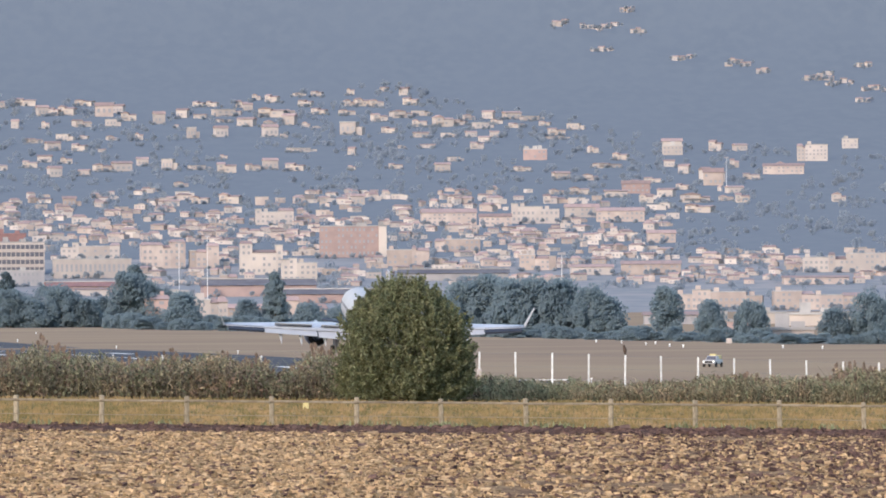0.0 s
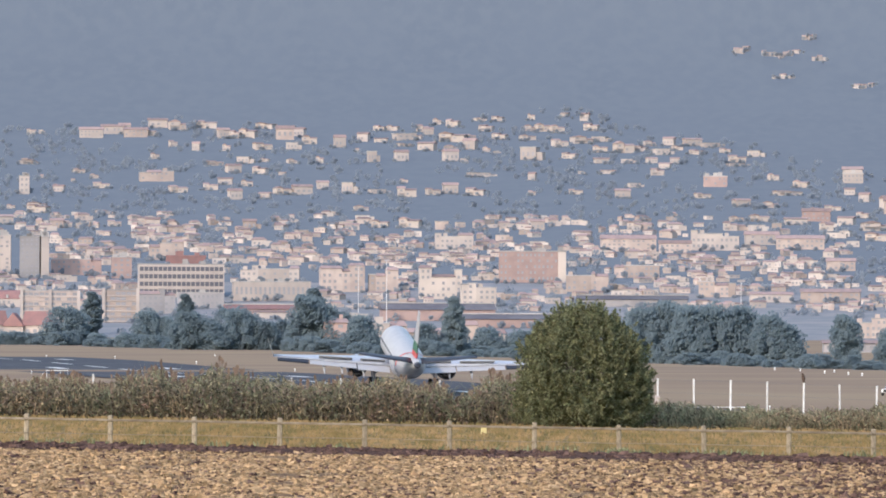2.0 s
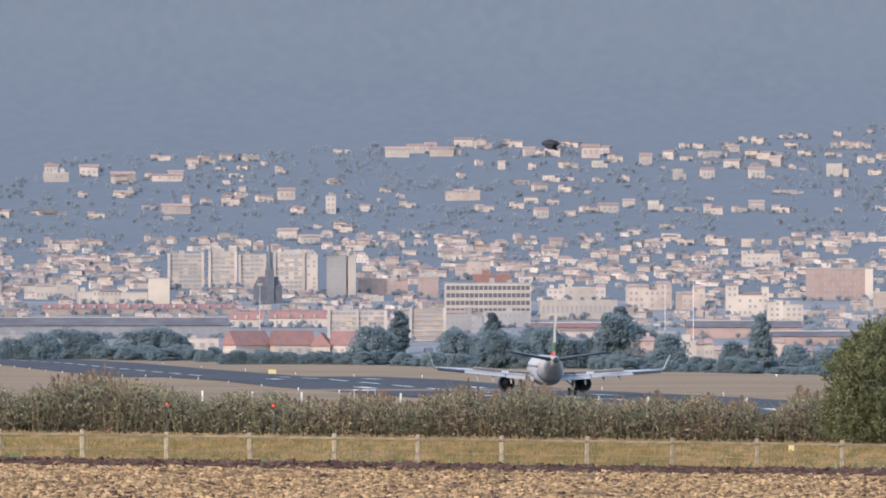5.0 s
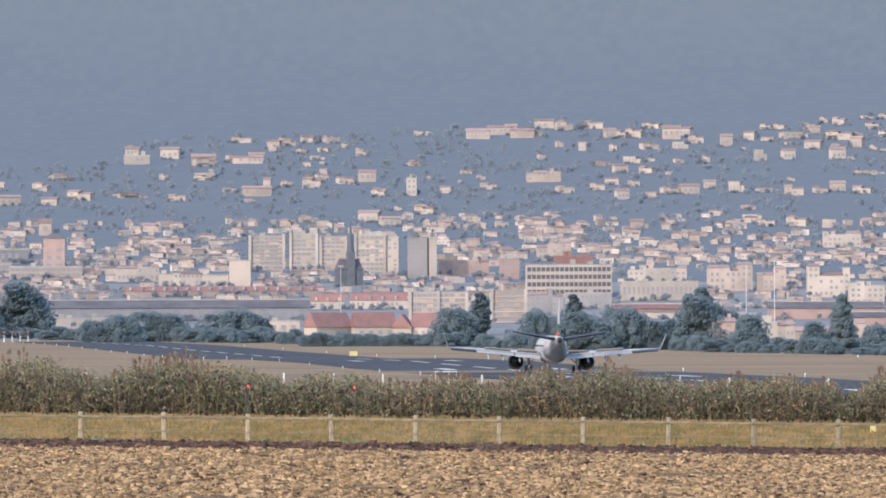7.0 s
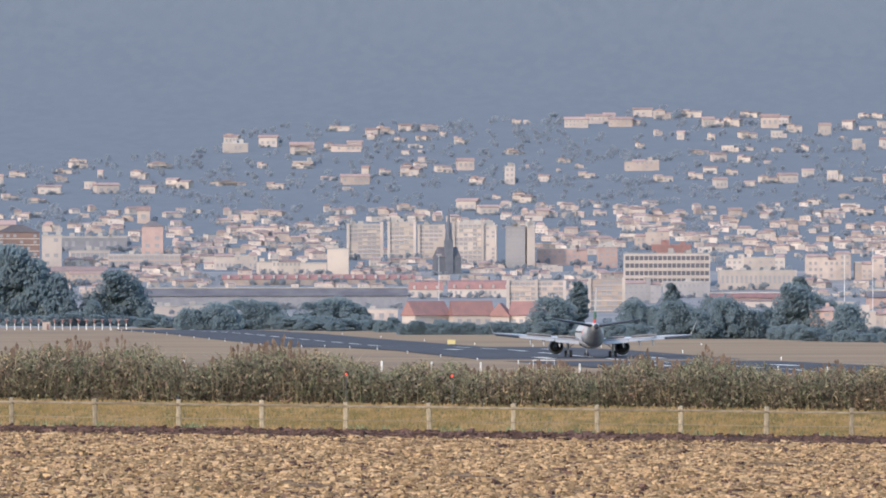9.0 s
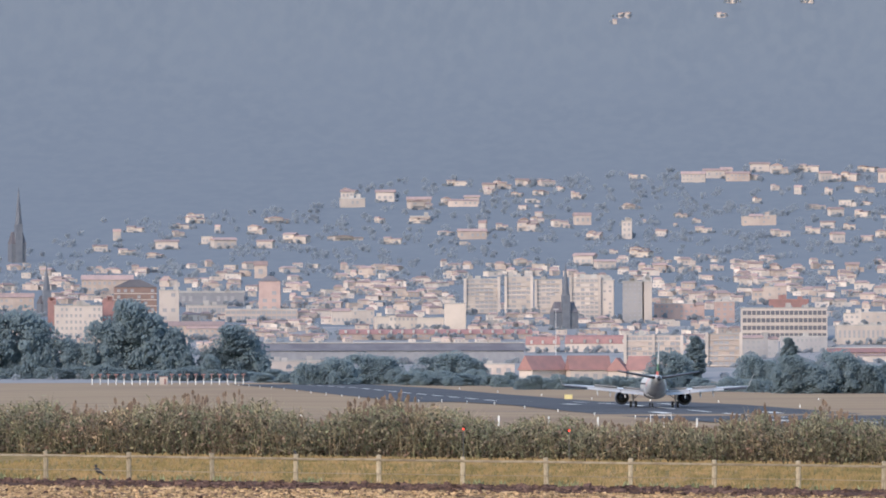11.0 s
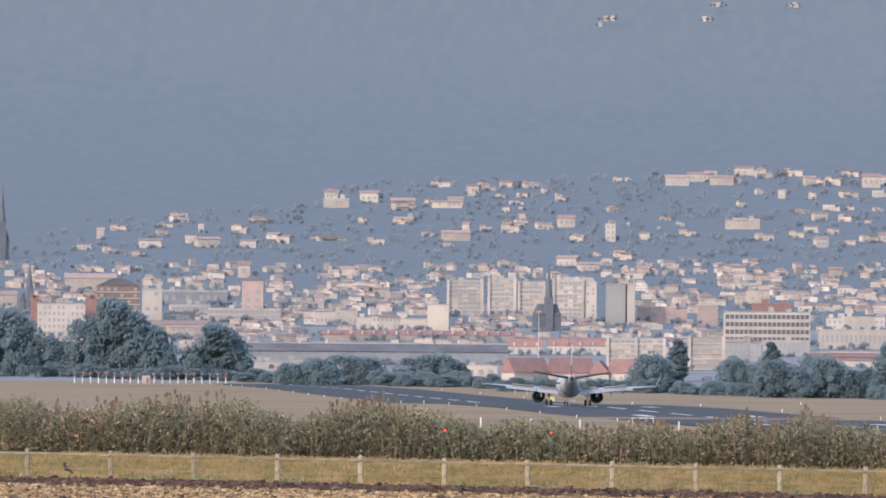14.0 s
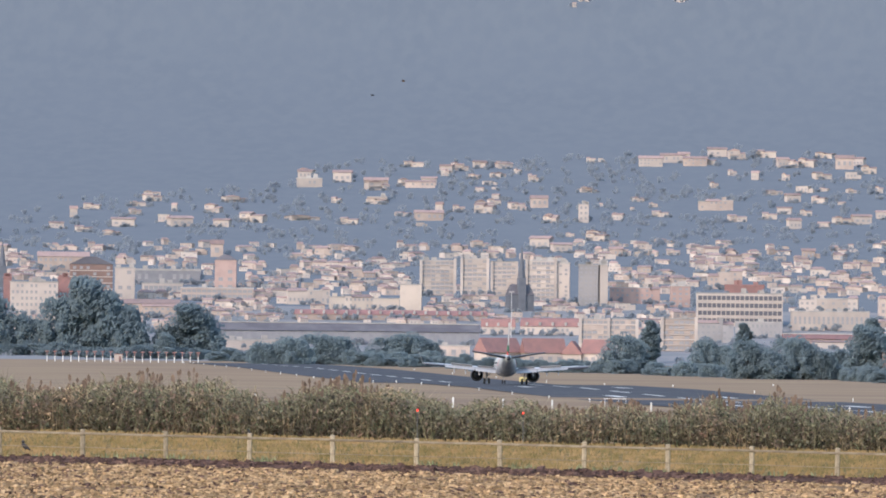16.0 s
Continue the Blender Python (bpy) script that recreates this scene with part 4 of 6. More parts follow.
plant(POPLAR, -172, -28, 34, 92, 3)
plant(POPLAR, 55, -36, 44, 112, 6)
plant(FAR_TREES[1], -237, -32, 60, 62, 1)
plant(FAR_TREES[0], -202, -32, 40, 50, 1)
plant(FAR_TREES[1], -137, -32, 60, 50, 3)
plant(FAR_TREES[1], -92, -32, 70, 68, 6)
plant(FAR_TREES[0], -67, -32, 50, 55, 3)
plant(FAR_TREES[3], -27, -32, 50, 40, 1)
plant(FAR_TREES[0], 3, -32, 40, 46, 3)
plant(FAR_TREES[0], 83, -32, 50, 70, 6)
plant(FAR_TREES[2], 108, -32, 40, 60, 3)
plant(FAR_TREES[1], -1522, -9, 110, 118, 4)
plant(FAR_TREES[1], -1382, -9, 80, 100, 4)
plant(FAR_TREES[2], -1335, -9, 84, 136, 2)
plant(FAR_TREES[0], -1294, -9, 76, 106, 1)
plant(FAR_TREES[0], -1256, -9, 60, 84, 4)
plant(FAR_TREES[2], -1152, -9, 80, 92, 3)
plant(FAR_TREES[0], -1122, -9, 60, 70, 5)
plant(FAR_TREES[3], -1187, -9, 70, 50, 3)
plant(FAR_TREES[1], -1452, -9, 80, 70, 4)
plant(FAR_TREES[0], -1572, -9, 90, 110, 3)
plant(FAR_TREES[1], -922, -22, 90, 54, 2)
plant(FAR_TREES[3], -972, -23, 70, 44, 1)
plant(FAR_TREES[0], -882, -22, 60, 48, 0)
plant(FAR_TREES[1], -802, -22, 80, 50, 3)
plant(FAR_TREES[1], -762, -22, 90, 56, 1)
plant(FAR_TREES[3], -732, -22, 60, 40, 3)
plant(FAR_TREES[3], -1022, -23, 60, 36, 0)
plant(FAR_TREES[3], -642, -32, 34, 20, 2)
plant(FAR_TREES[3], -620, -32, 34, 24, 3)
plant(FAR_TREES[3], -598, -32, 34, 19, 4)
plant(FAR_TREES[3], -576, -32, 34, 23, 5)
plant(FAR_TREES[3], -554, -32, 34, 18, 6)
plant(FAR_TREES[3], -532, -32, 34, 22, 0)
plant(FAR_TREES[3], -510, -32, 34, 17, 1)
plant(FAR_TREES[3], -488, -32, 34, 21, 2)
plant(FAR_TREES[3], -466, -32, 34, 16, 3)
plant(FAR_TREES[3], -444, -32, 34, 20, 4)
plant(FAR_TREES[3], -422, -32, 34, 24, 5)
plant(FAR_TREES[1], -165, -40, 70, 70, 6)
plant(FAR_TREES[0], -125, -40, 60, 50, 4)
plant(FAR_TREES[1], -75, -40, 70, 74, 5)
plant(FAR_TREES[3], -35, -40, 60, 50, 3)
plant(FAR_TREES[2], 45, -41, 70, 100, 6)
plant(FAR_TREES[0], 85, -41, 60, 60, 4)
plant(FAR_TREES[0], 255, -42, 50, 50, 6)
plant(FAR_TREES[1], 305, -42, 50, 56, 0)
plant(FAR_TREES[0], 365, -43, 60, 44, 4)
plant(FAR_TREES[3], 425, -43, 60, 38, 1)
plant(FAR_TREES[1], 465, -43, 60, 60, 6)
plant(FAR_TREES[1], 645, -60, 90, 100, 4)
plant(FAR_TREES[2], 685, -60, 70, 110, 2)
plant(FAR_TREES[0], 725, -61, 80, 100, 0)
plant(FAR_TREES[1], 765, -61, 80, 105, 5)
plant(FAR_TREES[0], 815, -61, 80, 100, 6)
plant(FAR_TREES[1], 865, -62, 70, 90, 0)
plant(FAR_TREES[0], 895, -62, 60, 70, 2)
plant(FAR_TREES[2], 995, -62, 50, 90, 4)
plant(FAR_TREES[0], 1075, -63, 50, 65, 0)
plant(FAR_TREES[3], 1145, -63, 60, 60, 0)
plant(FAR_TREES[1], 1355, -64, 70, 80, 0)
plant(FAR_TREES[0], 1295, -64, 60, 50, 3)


# houses: the nearest as things, the rest in one mass
def house(seed, wall, roof, flat=False):
    """A small villa 8 wide, 7 deep and about 5.5 high."""
    rng = random.Random(seed)
    ob = tagged(new("house"), "white flat-roofed villa among trees" if flat else "pale rendered house with a tiled roof", "house", "houses of the town")
    h = 3.8 + rng.random() * 1.0
    bm = boxed(-4, 4, -3.5, 3.5, -2.5, h)
    if rng.random() < 0.6:
        box(bm, 2.2, 7.0, -2.6, 3.0, -2.5, h * 0.62)
    part("wall", bm, wall, ob)
    part("roof", boxed(-4.3, 4.3, -3.8, 3.8, h, h + 0.35) if flat else gable_roof(4, 3.5, h, 1.6, 0.5), "roof_flat" if flat else roof, ob)
    for x in (-2.4, 0.1, 2.5):
        if rng.random() < 0.75:
            part("window", boxed(x - 0.6, x + 0.6, -3.56, -3.4, 1.1, 2.6), "window", ob)
    return ob


HOUSES = [house(1, "wall", "roof"), house(2, "wall_white", "roof"), house(3, "wall", "roof"), house(4, "wall_white", "roof", True), house(5, "wall", "roof", True), house(6, "wall_white", "roof")]


def front_gable(x, y, h, rise, over):
    return loft([[(-x - over, -y - over, h), (x + over, -y - over, h), (0, -y - over * 0.9, h + rise)], [(-x - over, y + over, h), (x + over, y + over, h), (0, y + over * 0.9, h + rise)]])


def large_house(seed, wall):
    """A bigger villa, 8 wide and about 5.5 high, of two joined masses, with a balcony."""
    rng = random.Random(seed)
    ob = tagged(new("house"), "cream two-storey villa with a tiled roof and balcony", "house", "villas on the slope")
    split, low = rng.uniform(-1.2, 1.4), rng.uniform(2.4, 3.4)
    bm = boxed(-4, split, -3.5, 3.5, -2.5, 4.1)
    part("wall", bm, wall, ob)
    part("wing_wall", boxed(split, 4, -4.2, 3.0, -2.5, low), wall, ob)
    part("roof", front_gable((split + 4) / 2, 3.5, 4.1, 1.3, 0.35) if seed % 2 else gable_roof((split + 4) / 2, 3.5, 4.1, 1.2, 0.35), "roof", ob).matrix_basis = Matrix.Translation(((split - 4) / 2, 0, 0))
    part("wing_roof", gable_roof((4 - split) / 2, 3.6, low, 1.0, 0.3), "roof", ob).matrix_basis = Matrix.Translation(((split + 4) / 2, -0.6, 0))
    part("balcony", boxed(-3.8, split - 0.2, -4.2, -3.5, 1.5, 2.0), "wall_white", ob)
    part("window", boxed(-3.2, -2.0, -3.58, -3.4, 2.4, 3.5), "window", ob)
    part("window", boxed(-3.4, split - 0.6, -3.58, -3.4, 0.1, 1.3), "window", ob)
    part("window", boxed(split + 0.6, split + 1.6, -4.28, -4.1, 0.7, 1.8), "window", ob)
    return ob


VILLA_KINDS = [HOUSES[1], HOUSES[5], HOUSES[3]] + [large_house(n, "wall_bright" if n % 3 else "wall_white") for n in range(11, 17)]
SITES = []


def villa(b, e, w, h):
    """A house on the slope, w wide and h high, its foot at bearing b and height e."""
    p, r = find(b, e, 2900.0)
    kind = VILLA_KINDS[(b * 7 + e * 3 + w) % 9 if w > 12 else (b + e) % 3]
    k = Matrix.Translation(p) @ Matrix.Rotation(-b / F + math.sin(b * 1.3 + e) * 0.35, 4, "Z") @ Matrix.Diagonal((w * r / F / 8.4, w * r / F / 10, h * r / F / 6.2, 1))
    copy_thing(kind, k).matrix_basis = k
    SITES.append((b - w / 2 - 2, b + w / 2 + 2, e - 7, e + h))


# house sites and sizes read off the camera's view, pixel by pixel
villa(-1247, 254, 26, 10)
villa(-1222, 264, 30, 14)
villa(-1199, 226, 22, 18)
villa(-1182, 246, 10, 14)
villa(-1172, 219, 42, 18)
villa(-1112, 244, 30, 18)
villa(-1097, 219, 30, 14)
villa(-1077, 264, 40, 12)
villa(-1042, 229, 45, 20)
villa(-957, 234, 55, 8)
villa(-947, 312, 26, 14)
villa(-895, 264, 18, 12)
villa(-885, 302, 34, 20)
villa(-872, 226, 32, 14)
villa(-825, 288, 40, 18)
villa(-823, 264, 36, 10)
villa(-777, 242, 28, 8)
villa(-772, 296, 28, 14)
villa(-759, 330, 36, 10)
villa(-747, 224, 14, 8)
villa(-732, 298, 28, 14)
villa(-727, 239, 46, 14)
villa(-713, 246, 14, 21)
villa(-702, 314, 16, 14)
villa(-701, 320, 24, 14)
villa(-682, 252, 16, 9)
villa(-682, 329, 21, 10)
villa(-679, 251, 21, 14)
villa(-677, 324, 30, 12)
villa(-651, 310, 21, 9)
villa(-643, 329, 22, 12)
villa(-642, 188, 31, 14)
villa(-642, 287, 15, 7)
villa(-640, 328, 22, 9)
villa(-634, 255, 31, 19)
villa(-632, 249, 36, 20)
villa(-627, 299, 20, 8)
villa(-617, 264, 22, 12)
villa(-616, 291, 9, 5)
villa(-613, 274, 14, 9)
villa(-613, 312, 21, 9)
villa(-607, 314, 20, 8)
villa(-603, 336, 24, 6)
villa(-600, 329, 28, 9)
villa(-577, 256, 28, 14)
villa(-575, 319, 14, 9)
villa(-574, 263, 22, 7)
villa(-565, 254, 12, 6)
villa(-549, 309, 15, 12)
villa(-547, 306, 18, 10)
villa(-532, 188, 38, 21)
villa(-532, 194, 22, 12)
villa(-515, 234, 26, 14)
villa(-513, 239, 24, 12)
villa(-497, 182, 36, 16)
villa(-481, 208, 15, 9)
villa(-452, 288, 30, 7)
villa(-452, 291, 21, 7)
villa(-446, 341, 17, 10)
villa(-435, 211, 34, 10)
villa(-432, 202, 38, 16)
villa(-429, 341, 9, 9)
villa(-427, 263, 6, 6)
villa(-398, 246, 17, 7)
villa(-397, 239, 20, 12)
villa(-390, 181, 21, 9)
villa(-382, 176, 18, 12)
villa(-372, 256, 7, 5)
villa(-362, 272, 20, 7)
villa(-362, 275, 21, 6)
villa(-335, 262, 14, 9)
villa(-322, 246, 30, 12)
villa(-299, 178, 24, 12)
villa(-282, 342, 21, 17)
villa(-237, 339, 24, 12)
villa(-228, 298, 14, 12)
villa(-223, 353, 34, 15)
villa(-196, 319, 14, 12)
villa(-189, 349, 31, 19)
villa(-187, 239, 31, 14)
villa(-155, 312, 14, 15)
villa(-137, 354, 38, 14)
villa(-129, 243, 27, 14)
villa(-122, 286, 27, 9)
villa(-107, 336, 21, 17)
villa(-103, 253, 26, 12)
villa(-101, 313, 14, 14)
villa(-89, 274, 26, 15)
villa(-86, 226, 24, 19)
villa(-86, 336, 21, 15)
villa(-70, 291, 24, 15)
villa(-65, 251, 22, 12)
villa(-62, 337, 31, 17)
villa(-41, 272, 26, 15)
villa(-38, 315, 31, 14)
villa(-33, 229, 21, 10)
villa(-33, 293, 17, 7)
villa(-31, 353, 34, 10)
villa(-2, 236, 31, 15)
villa(-2, 270, 14, 5)
villa(14, 291, 17, 9)
villa(14, 315, 21, 17)
villa(28, 339, 21, 15)
villa(33, 236, 34, 17)
villa(45, 325, 27, 17)
villa(64, 291, 14, 15)
villa(69, 246, 21, 14)
villa(99, 320, 21, 21)
villa(115, 238, 22, 26)
villa(130, 312, 7, 5)
villa(137, 208, 26, 10)
villa(141, 330, 21, 15)
villa(156, 294, 17, 27)
villa(165, 239, 29, 9)
villa(170, 349, 21, 10)
villa(172, 178, 31, 15)
villa(172, 329, 24, 7)
villa(194, 349, 21, 10)
villa(208, 296, 24, 19)
villa(213, 257, 14, 9)
villa(213, 322, 24, 5)
villa(213, 334, 38, 14)
villa(218, 232, 34, 21)
villa(225, 178, 38, 21)
villa(239, 334, 10, 7)
villa(245, 348, 21, 14)
villa(254, 315, 31, 14)
villa(256, 342, 17, 12)
villa(264, 236, 24, 14)
villa(271, 361, 15, 12)
villa(295, 239, 27, 19)
villa(295, 296, 27, 21)
villa(295, 315, 21, 10)
villa(300, 332, 48, 17)
villa(300, 356, 24, 15)
villa(318, 293, 10, 9)
villa(328, 336, 21, 9)
villa(330, 317, 24, 19)
villa(340, 236, 34, 15)
villa(345, 269, 38, 9)
villa(347, 367, 21, 5)
villa(359, 312, 14, 10)
villa(359, 349, 26, 12)
villa(376, 310, 10, 5)
villa(379, 367, 21, 9)
villa(383, 336, 27, 12)
villa(431, 334, 27, 10)
villa(434, 349, 17, 12)
villa(436, 299, 31, 31)
villa(438, 370, 14, 12)
villa(440, 236, 14, 9)
villa(440, 262, 14, 14)
villa(458, 349, 27, 15)
villa(483, 348, 24, 14)
villa(488, 322, 27, 15)
villa(498, 375, 15, 6)
villa(507, 301, 27, 12)
villa(517, 239, 26, 10)
villa(526, 274, 10, 7)
villa(526, 329, 36, 14)
villa(533, 368, 17, 14)
villa(545, 351, 27, 14)
villa(560, 312, 27, 14)
villa(560, 332, 27, 10)
villa(562, 294, 27, 9)
villa(574, 275, 27, 6)
villa(600, 232, 27, 15)
villa(601, 313, 34, 22)
villa(608, 294, 21, 9)
villa(620, 251, 21, 10)
villa(631, 315, 27, 10)
villa(646, 324, 21, 10)
villa(651, 293, 19, 10)
villa(661, 272, 24, 14)
villa(668, 308, 27, 14)
villa(675, 284, 21, 10)
villa(682, 325, 21, 14)
villa(692, 294, 17, 10)
villa(696, 317, 21, 9)
villa(723, 325, 31, 12)
villa(732, 310, 27, 9)
villa(741, 232, 27, 10)
villa(754, 322, 31, 9)
villa(782, 313, 21, 9)
villa(799, 289, 31, 5)
villa(801, 191, 24, 10)
villa(802, 296, 31, 14)
villa(806, 218, 26, 14)
villa(811, 217, 27, 14)
villa(833, 305, 24, 14)
villa(841, 191, 34, 14)
villa(861, 216, 28, 12)
villa(866, 264, 18, 14)
villa(891, 238, 46, 8)
villa(906, 186, 40, 12)
villa(916, 252, 28, 14)
villa(946, 201, 36, 16)
villa(971, 211, 30, 10)
villa(996, 186, 30, 14)
villa(1001, 238, 20, 12)
villa(1006, 266, 36, 22)
villa(1026, 198, 24, 12)
villa(1028, 226, 20, 16)
villa(1046, 176, 50, 18)
villa(1056, 158, 50, 16)
villa(1076, 211, 40, 30)
villa(1084, 266, 24, 22)
villa(1101, 178, 24, 10)
villa(1116, 191, 30, 12)
villa(1116, 236, 16, 18)
villa(1126, 266, 24, 12)
villa(1146, 216, 30, 12)
villa(1201, 226, 30, 22)
villa(-1360, 232, 14, 20)
villa(-1327, 248, 30, 12)
villa(-1272, 218, 42, 15)
villa(-1342, 208, 30, 12)
villa(-1292, 202, 30, 10)
villa(-1222, 272, 30, 10)
villa(-1252, 240, 20, 12)
villa(-1390, 214, 26, 11)


def slope_top(b):
    return float(np.interp(b, [-1500, -1380, -1180, -990, -950, -767, -587, -440, -357, -247, -164, 66, 146, 246, 336, 436, 536, 576, 696, 816, 900, 1040, 1400], [215, 268, 276, 290, 328, 341, 338, 350, 366, 370, 366, 358, 348, 360, 373, 383, 386, 368, 343, 326, 314, 272, 266]))


def density(b, e):
    """How thickly the slope is built over, 0 to 1."""
    top = slope_top(b)
    if e > top:
        return 0.0
    if e > 200 or (b < -500 and e > 186):
        return 0.0                      # the villas stand there one by one
    if b > 1000 and 85 < e < 140 + (b - 1010) * 0.36:
        return 0.0                      # the wooded spur
    d = 0.5 if b > -150 else 0.72
    if e > 155:
        d *= 0.6
    patch = lattice_noise(np.array([b / 40 + 90]), np.array([e / 11 + 20]), 44)[0]
    return d * min(1.0, max(0.25 if e < 150 else 0.0, 3.4 * (patch - 0.36)))


rng = random.Random(21)
spots = []
for e in np.arange(34, 200, 6.0):
    b = -1580.0
    while b < 1460:
        ee, bb = e + rng.uniform(-4, 4), b + rng.uniform(-5, 5)
        if rng.random() < density(bb, ee):
            low_town = ee < 190
            w = rng.uniform(9, 27) if low_town else rng.choice((8, 10, 12, 14, 17, 22)) * rng.uniform(0.85, 1.15)
            h = rng.uniform(7, 13) if low_town else rng.uniform(5, 9)
            if not any(x0 - w * 0.45 < bb < x1 + w * 0.45 and y0 - h * 0.7 < ee < y1 for x0, x1, y0, y1 in TAKEN + SITES):
                spots.append((ee, bb, w, h, rng.uniform(-0.6, 0.6), rng.randrange(6), rng.random()))
                b += w * 0.6
        b += rng.uniform(4, 12 if e > 190 else 9)
spots.sort()
near_count = 70
mass_v, mass_f, mass_m = [], [], []
MASS = ["wall", "wall_white", "roof", "roof_flat", "window"]
for n, (e, b, w, h, turn, kind, luck) in enumerate(spots):
    p, r = find(b, e, 2900.0)
    k = Matrix.Translation(p) @ Matrix.Rotation(-b / F + turn, 4, "Z") @ Matrix.Diagonal((w * r / F / 8, w * r / F / 9, h * r / F / 5.5, 1))
    if n < near_count:
        made = copy_thing(HOUSES[kind], k)
        made.matrix_basis = k
        continue
    hh, wing, wall = 3.7 + luck, luck > 0.55, kind % 2
    pieces = [((-4, 4, -3.5, 3.5, -3, hh), wall)]
    if wing:
        pieces.append(((2, 7 if luck > 0.8 else 6, -4.4, 2, -3, hh * (0.55 + 0.3 * luck)), wall))
    if kind in (3, 4):
        pieces.append(((-4.2, 4.2, -3.7, 3.7, hh, hh + 0.3), 3))
    for x in (-2.5, 0.0, 2.4):
        if (luck * 37 + x) % 1 > 0.35:
            pieces.append(((x - 0.6, x + 0.6, -3.6, -3.4, 1.2, 2.7), 4))
    for (x0, x1, y0, y1, z0, z1), mat in pieces:
        i = len(mass_v)
        mass_v += [tuple(k @ Vector(c)) for c in ((x0, y0, z0), (x1, y0, z0), (x1, y1, z0), (x0, y1, z0), (x0, y0, z1), (x1, y0, z1), (x1, y1, z1), (x0, y1, z1))]
        mass_f += [(i, i + 1, i + 5, i + 4), (i + 1, i + 2, i + 6, i + 5), (i + 2, i + 3, i + 7, i + 6), (i + 3, i, i + 4, i + 7), (i + 4, i + 5, i + 6, i + 7)]
        mass_m += [mat] * 5
    if kind not in (3, 4):
        i, rise = len(mass_v), hh + 1.3 + luck * 0.7
        mass_v += [tuple(k @ Vector(c)) for c in ((-4.5, -4, hh), (4.5, -4, hh), (4.5, 4, hh), (-4.5, 4, hh), (-4.3 + luck * 2, 0, rise), (4.3 - luck * 2, 0, rise))]
        mass_f += [(i, i + 1, i + 5, i + 4), (i + 2, i + 3, i + 4, i + 5), (i + 1, i + 2, i + 5), (i + 3, i, i + 4)]
        mass_m += [2] * 4
houses_far = sheet("distant_houses", mass_v, mass_f, "wall_mass")
for key in MASS[1:]:
    houses_far.data.materials.append(M[key + "_mass"] if key + "_mass" in M else M[key])
houses_far.data.polygons.foreach_set("material_index", mass_m)
tagged(houses_far, "pale rendered houses scattered over the wooded slope", "houses", kind="stuff")
for k, ob in enumerate(HOUSES + VILLA_KINDS[3:]):
    ob.matrix_basis = Matrix.Translation(find(-400 + 170 * k, 175, 2900.0)[0])

# villas in small groups high on the wooded slope: bearing, height, breadth of each group
VILLAS = [(806, 487, 20), (876, 482, 61), (945, 472, 23), (881, 442, 34), (1025, 427, 34), (1124, 417, 47), (1168, 400, 24), (1275, 396, 25), (1267, 389, 52), (1302, 380, 48), (1348, 408, 29), (1363, 368, 41), (1342, 350, 20), (928, 512, 24), (-467, 618, 30), (-290, 623, 15), (-269, 646, 23), (-141, 645, 14), (-1139, 679, 14), (-1095, 679, 26), (-468, 694, 28)]
vrng = random.Random(8)
villa_trees = []
for b, e, breadth in VILLAS:
    x = -breadth / 2
    while x < breadth / 2 - 3:
        w, h = vrng.uniform(7, 12), vrng.uniform(5, 8)
        ee = e + vrng.uniform(-2, 4)
        p, r = find(b + x + w / 2, ee, 2900.0)
        k = Matrix.Translation(p) @ Matrix.Rotation(-b / F + vrng.uniform(-0.7, 0.7), 4, "Z") @ Matrix.Diagonal((w * r / F / 8, w * r / F / 9, h * r / F / 5.5, 1))
        made = copy_thing(HOUSES[vrng.choice((1, 3, 5, 1, 5, 3))], k)
        made.matrix_basis = k
        for n in range(2):
            tb, te = b + x + w / 2 + vrng.uniform(-w, w), ee + vrng.uniform(-2, 4)
            q, tr = find(tb, te, 2900.0)
            villa_trees.append((tuple(q * ((tr - 12) / tr) + Vector((0, 0, 0.6))), vrng.uniform(0.6, 1.2)))
        x += w * vrng.uniform(0.75, 1.5)

# woods and garden trees between the houses
rng2 = np.random.RandomState(12)
cs = list(villa_trees)
for x0, x1, y0, y1 in SITES:                # gardens before the villas
    for n in range(int((x1 - x0) / 5)):
        b, e = rng2.uniform(x0 - 4, x1 + 4), y0 + 7 + rng2.uniform(-3, 2.5)
        q, r = find(b, y0 + 7, 2900.0)
        cs.append((tuple(at(b, e, r - rng2.uniform(5, 9))), rng2.uniform(0.5, 1.1)))
for x0, x1, y0, y1 in TAKEN:                # trees along the streets of the town
    if y0 < 160:
        for n in range(int((x1 - x0) / 11)):
            b = rng2.uniform(x0 - 6, x1 + 6)
            q, r = find((x0 + x1) / 2, y0, 1250.0)
            if r > 3000:
                cs.append((tuple(at(b, y0 + rng2.uniform(-2, 7), r - rng2.uniform(11, 15))), rng2.uniform(0.9, 2.1)))
for n in range(7500):
    b, e = rng2.uniform(-1600, 1480), rng2.uniform(-12, 395)
    if e > slope_top(b) + 4 or lattice_noise(np.array([b / 30 + 70]), np.array([e / 9 + 20]), 46)[0] < 0.4:
        continue
    if any(x0 < b < x1 and y0 - 14 < e < y1 - 4 for x0, x1, y0, y1 in TAKEN) or any(x0 < b < x1 and y0 < e < y1 for x0, x1, y0, y1 in SITES):
        continue
    r = float(np.interp(e, [-18, 12, 55, 105, 160, 215, 275, 345, 450], [3200, 3400, 3600, 3800, 4000, 4200, 4400, 4592, 4775])) - 14
    cs.append((tuple(at(b, e + 1, r)), rng2.uniform(1.4, 3.2)))
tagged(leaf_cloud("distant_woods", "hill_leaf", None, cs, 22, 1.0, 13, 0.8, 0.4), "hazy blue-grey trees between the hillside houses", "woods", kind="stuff")


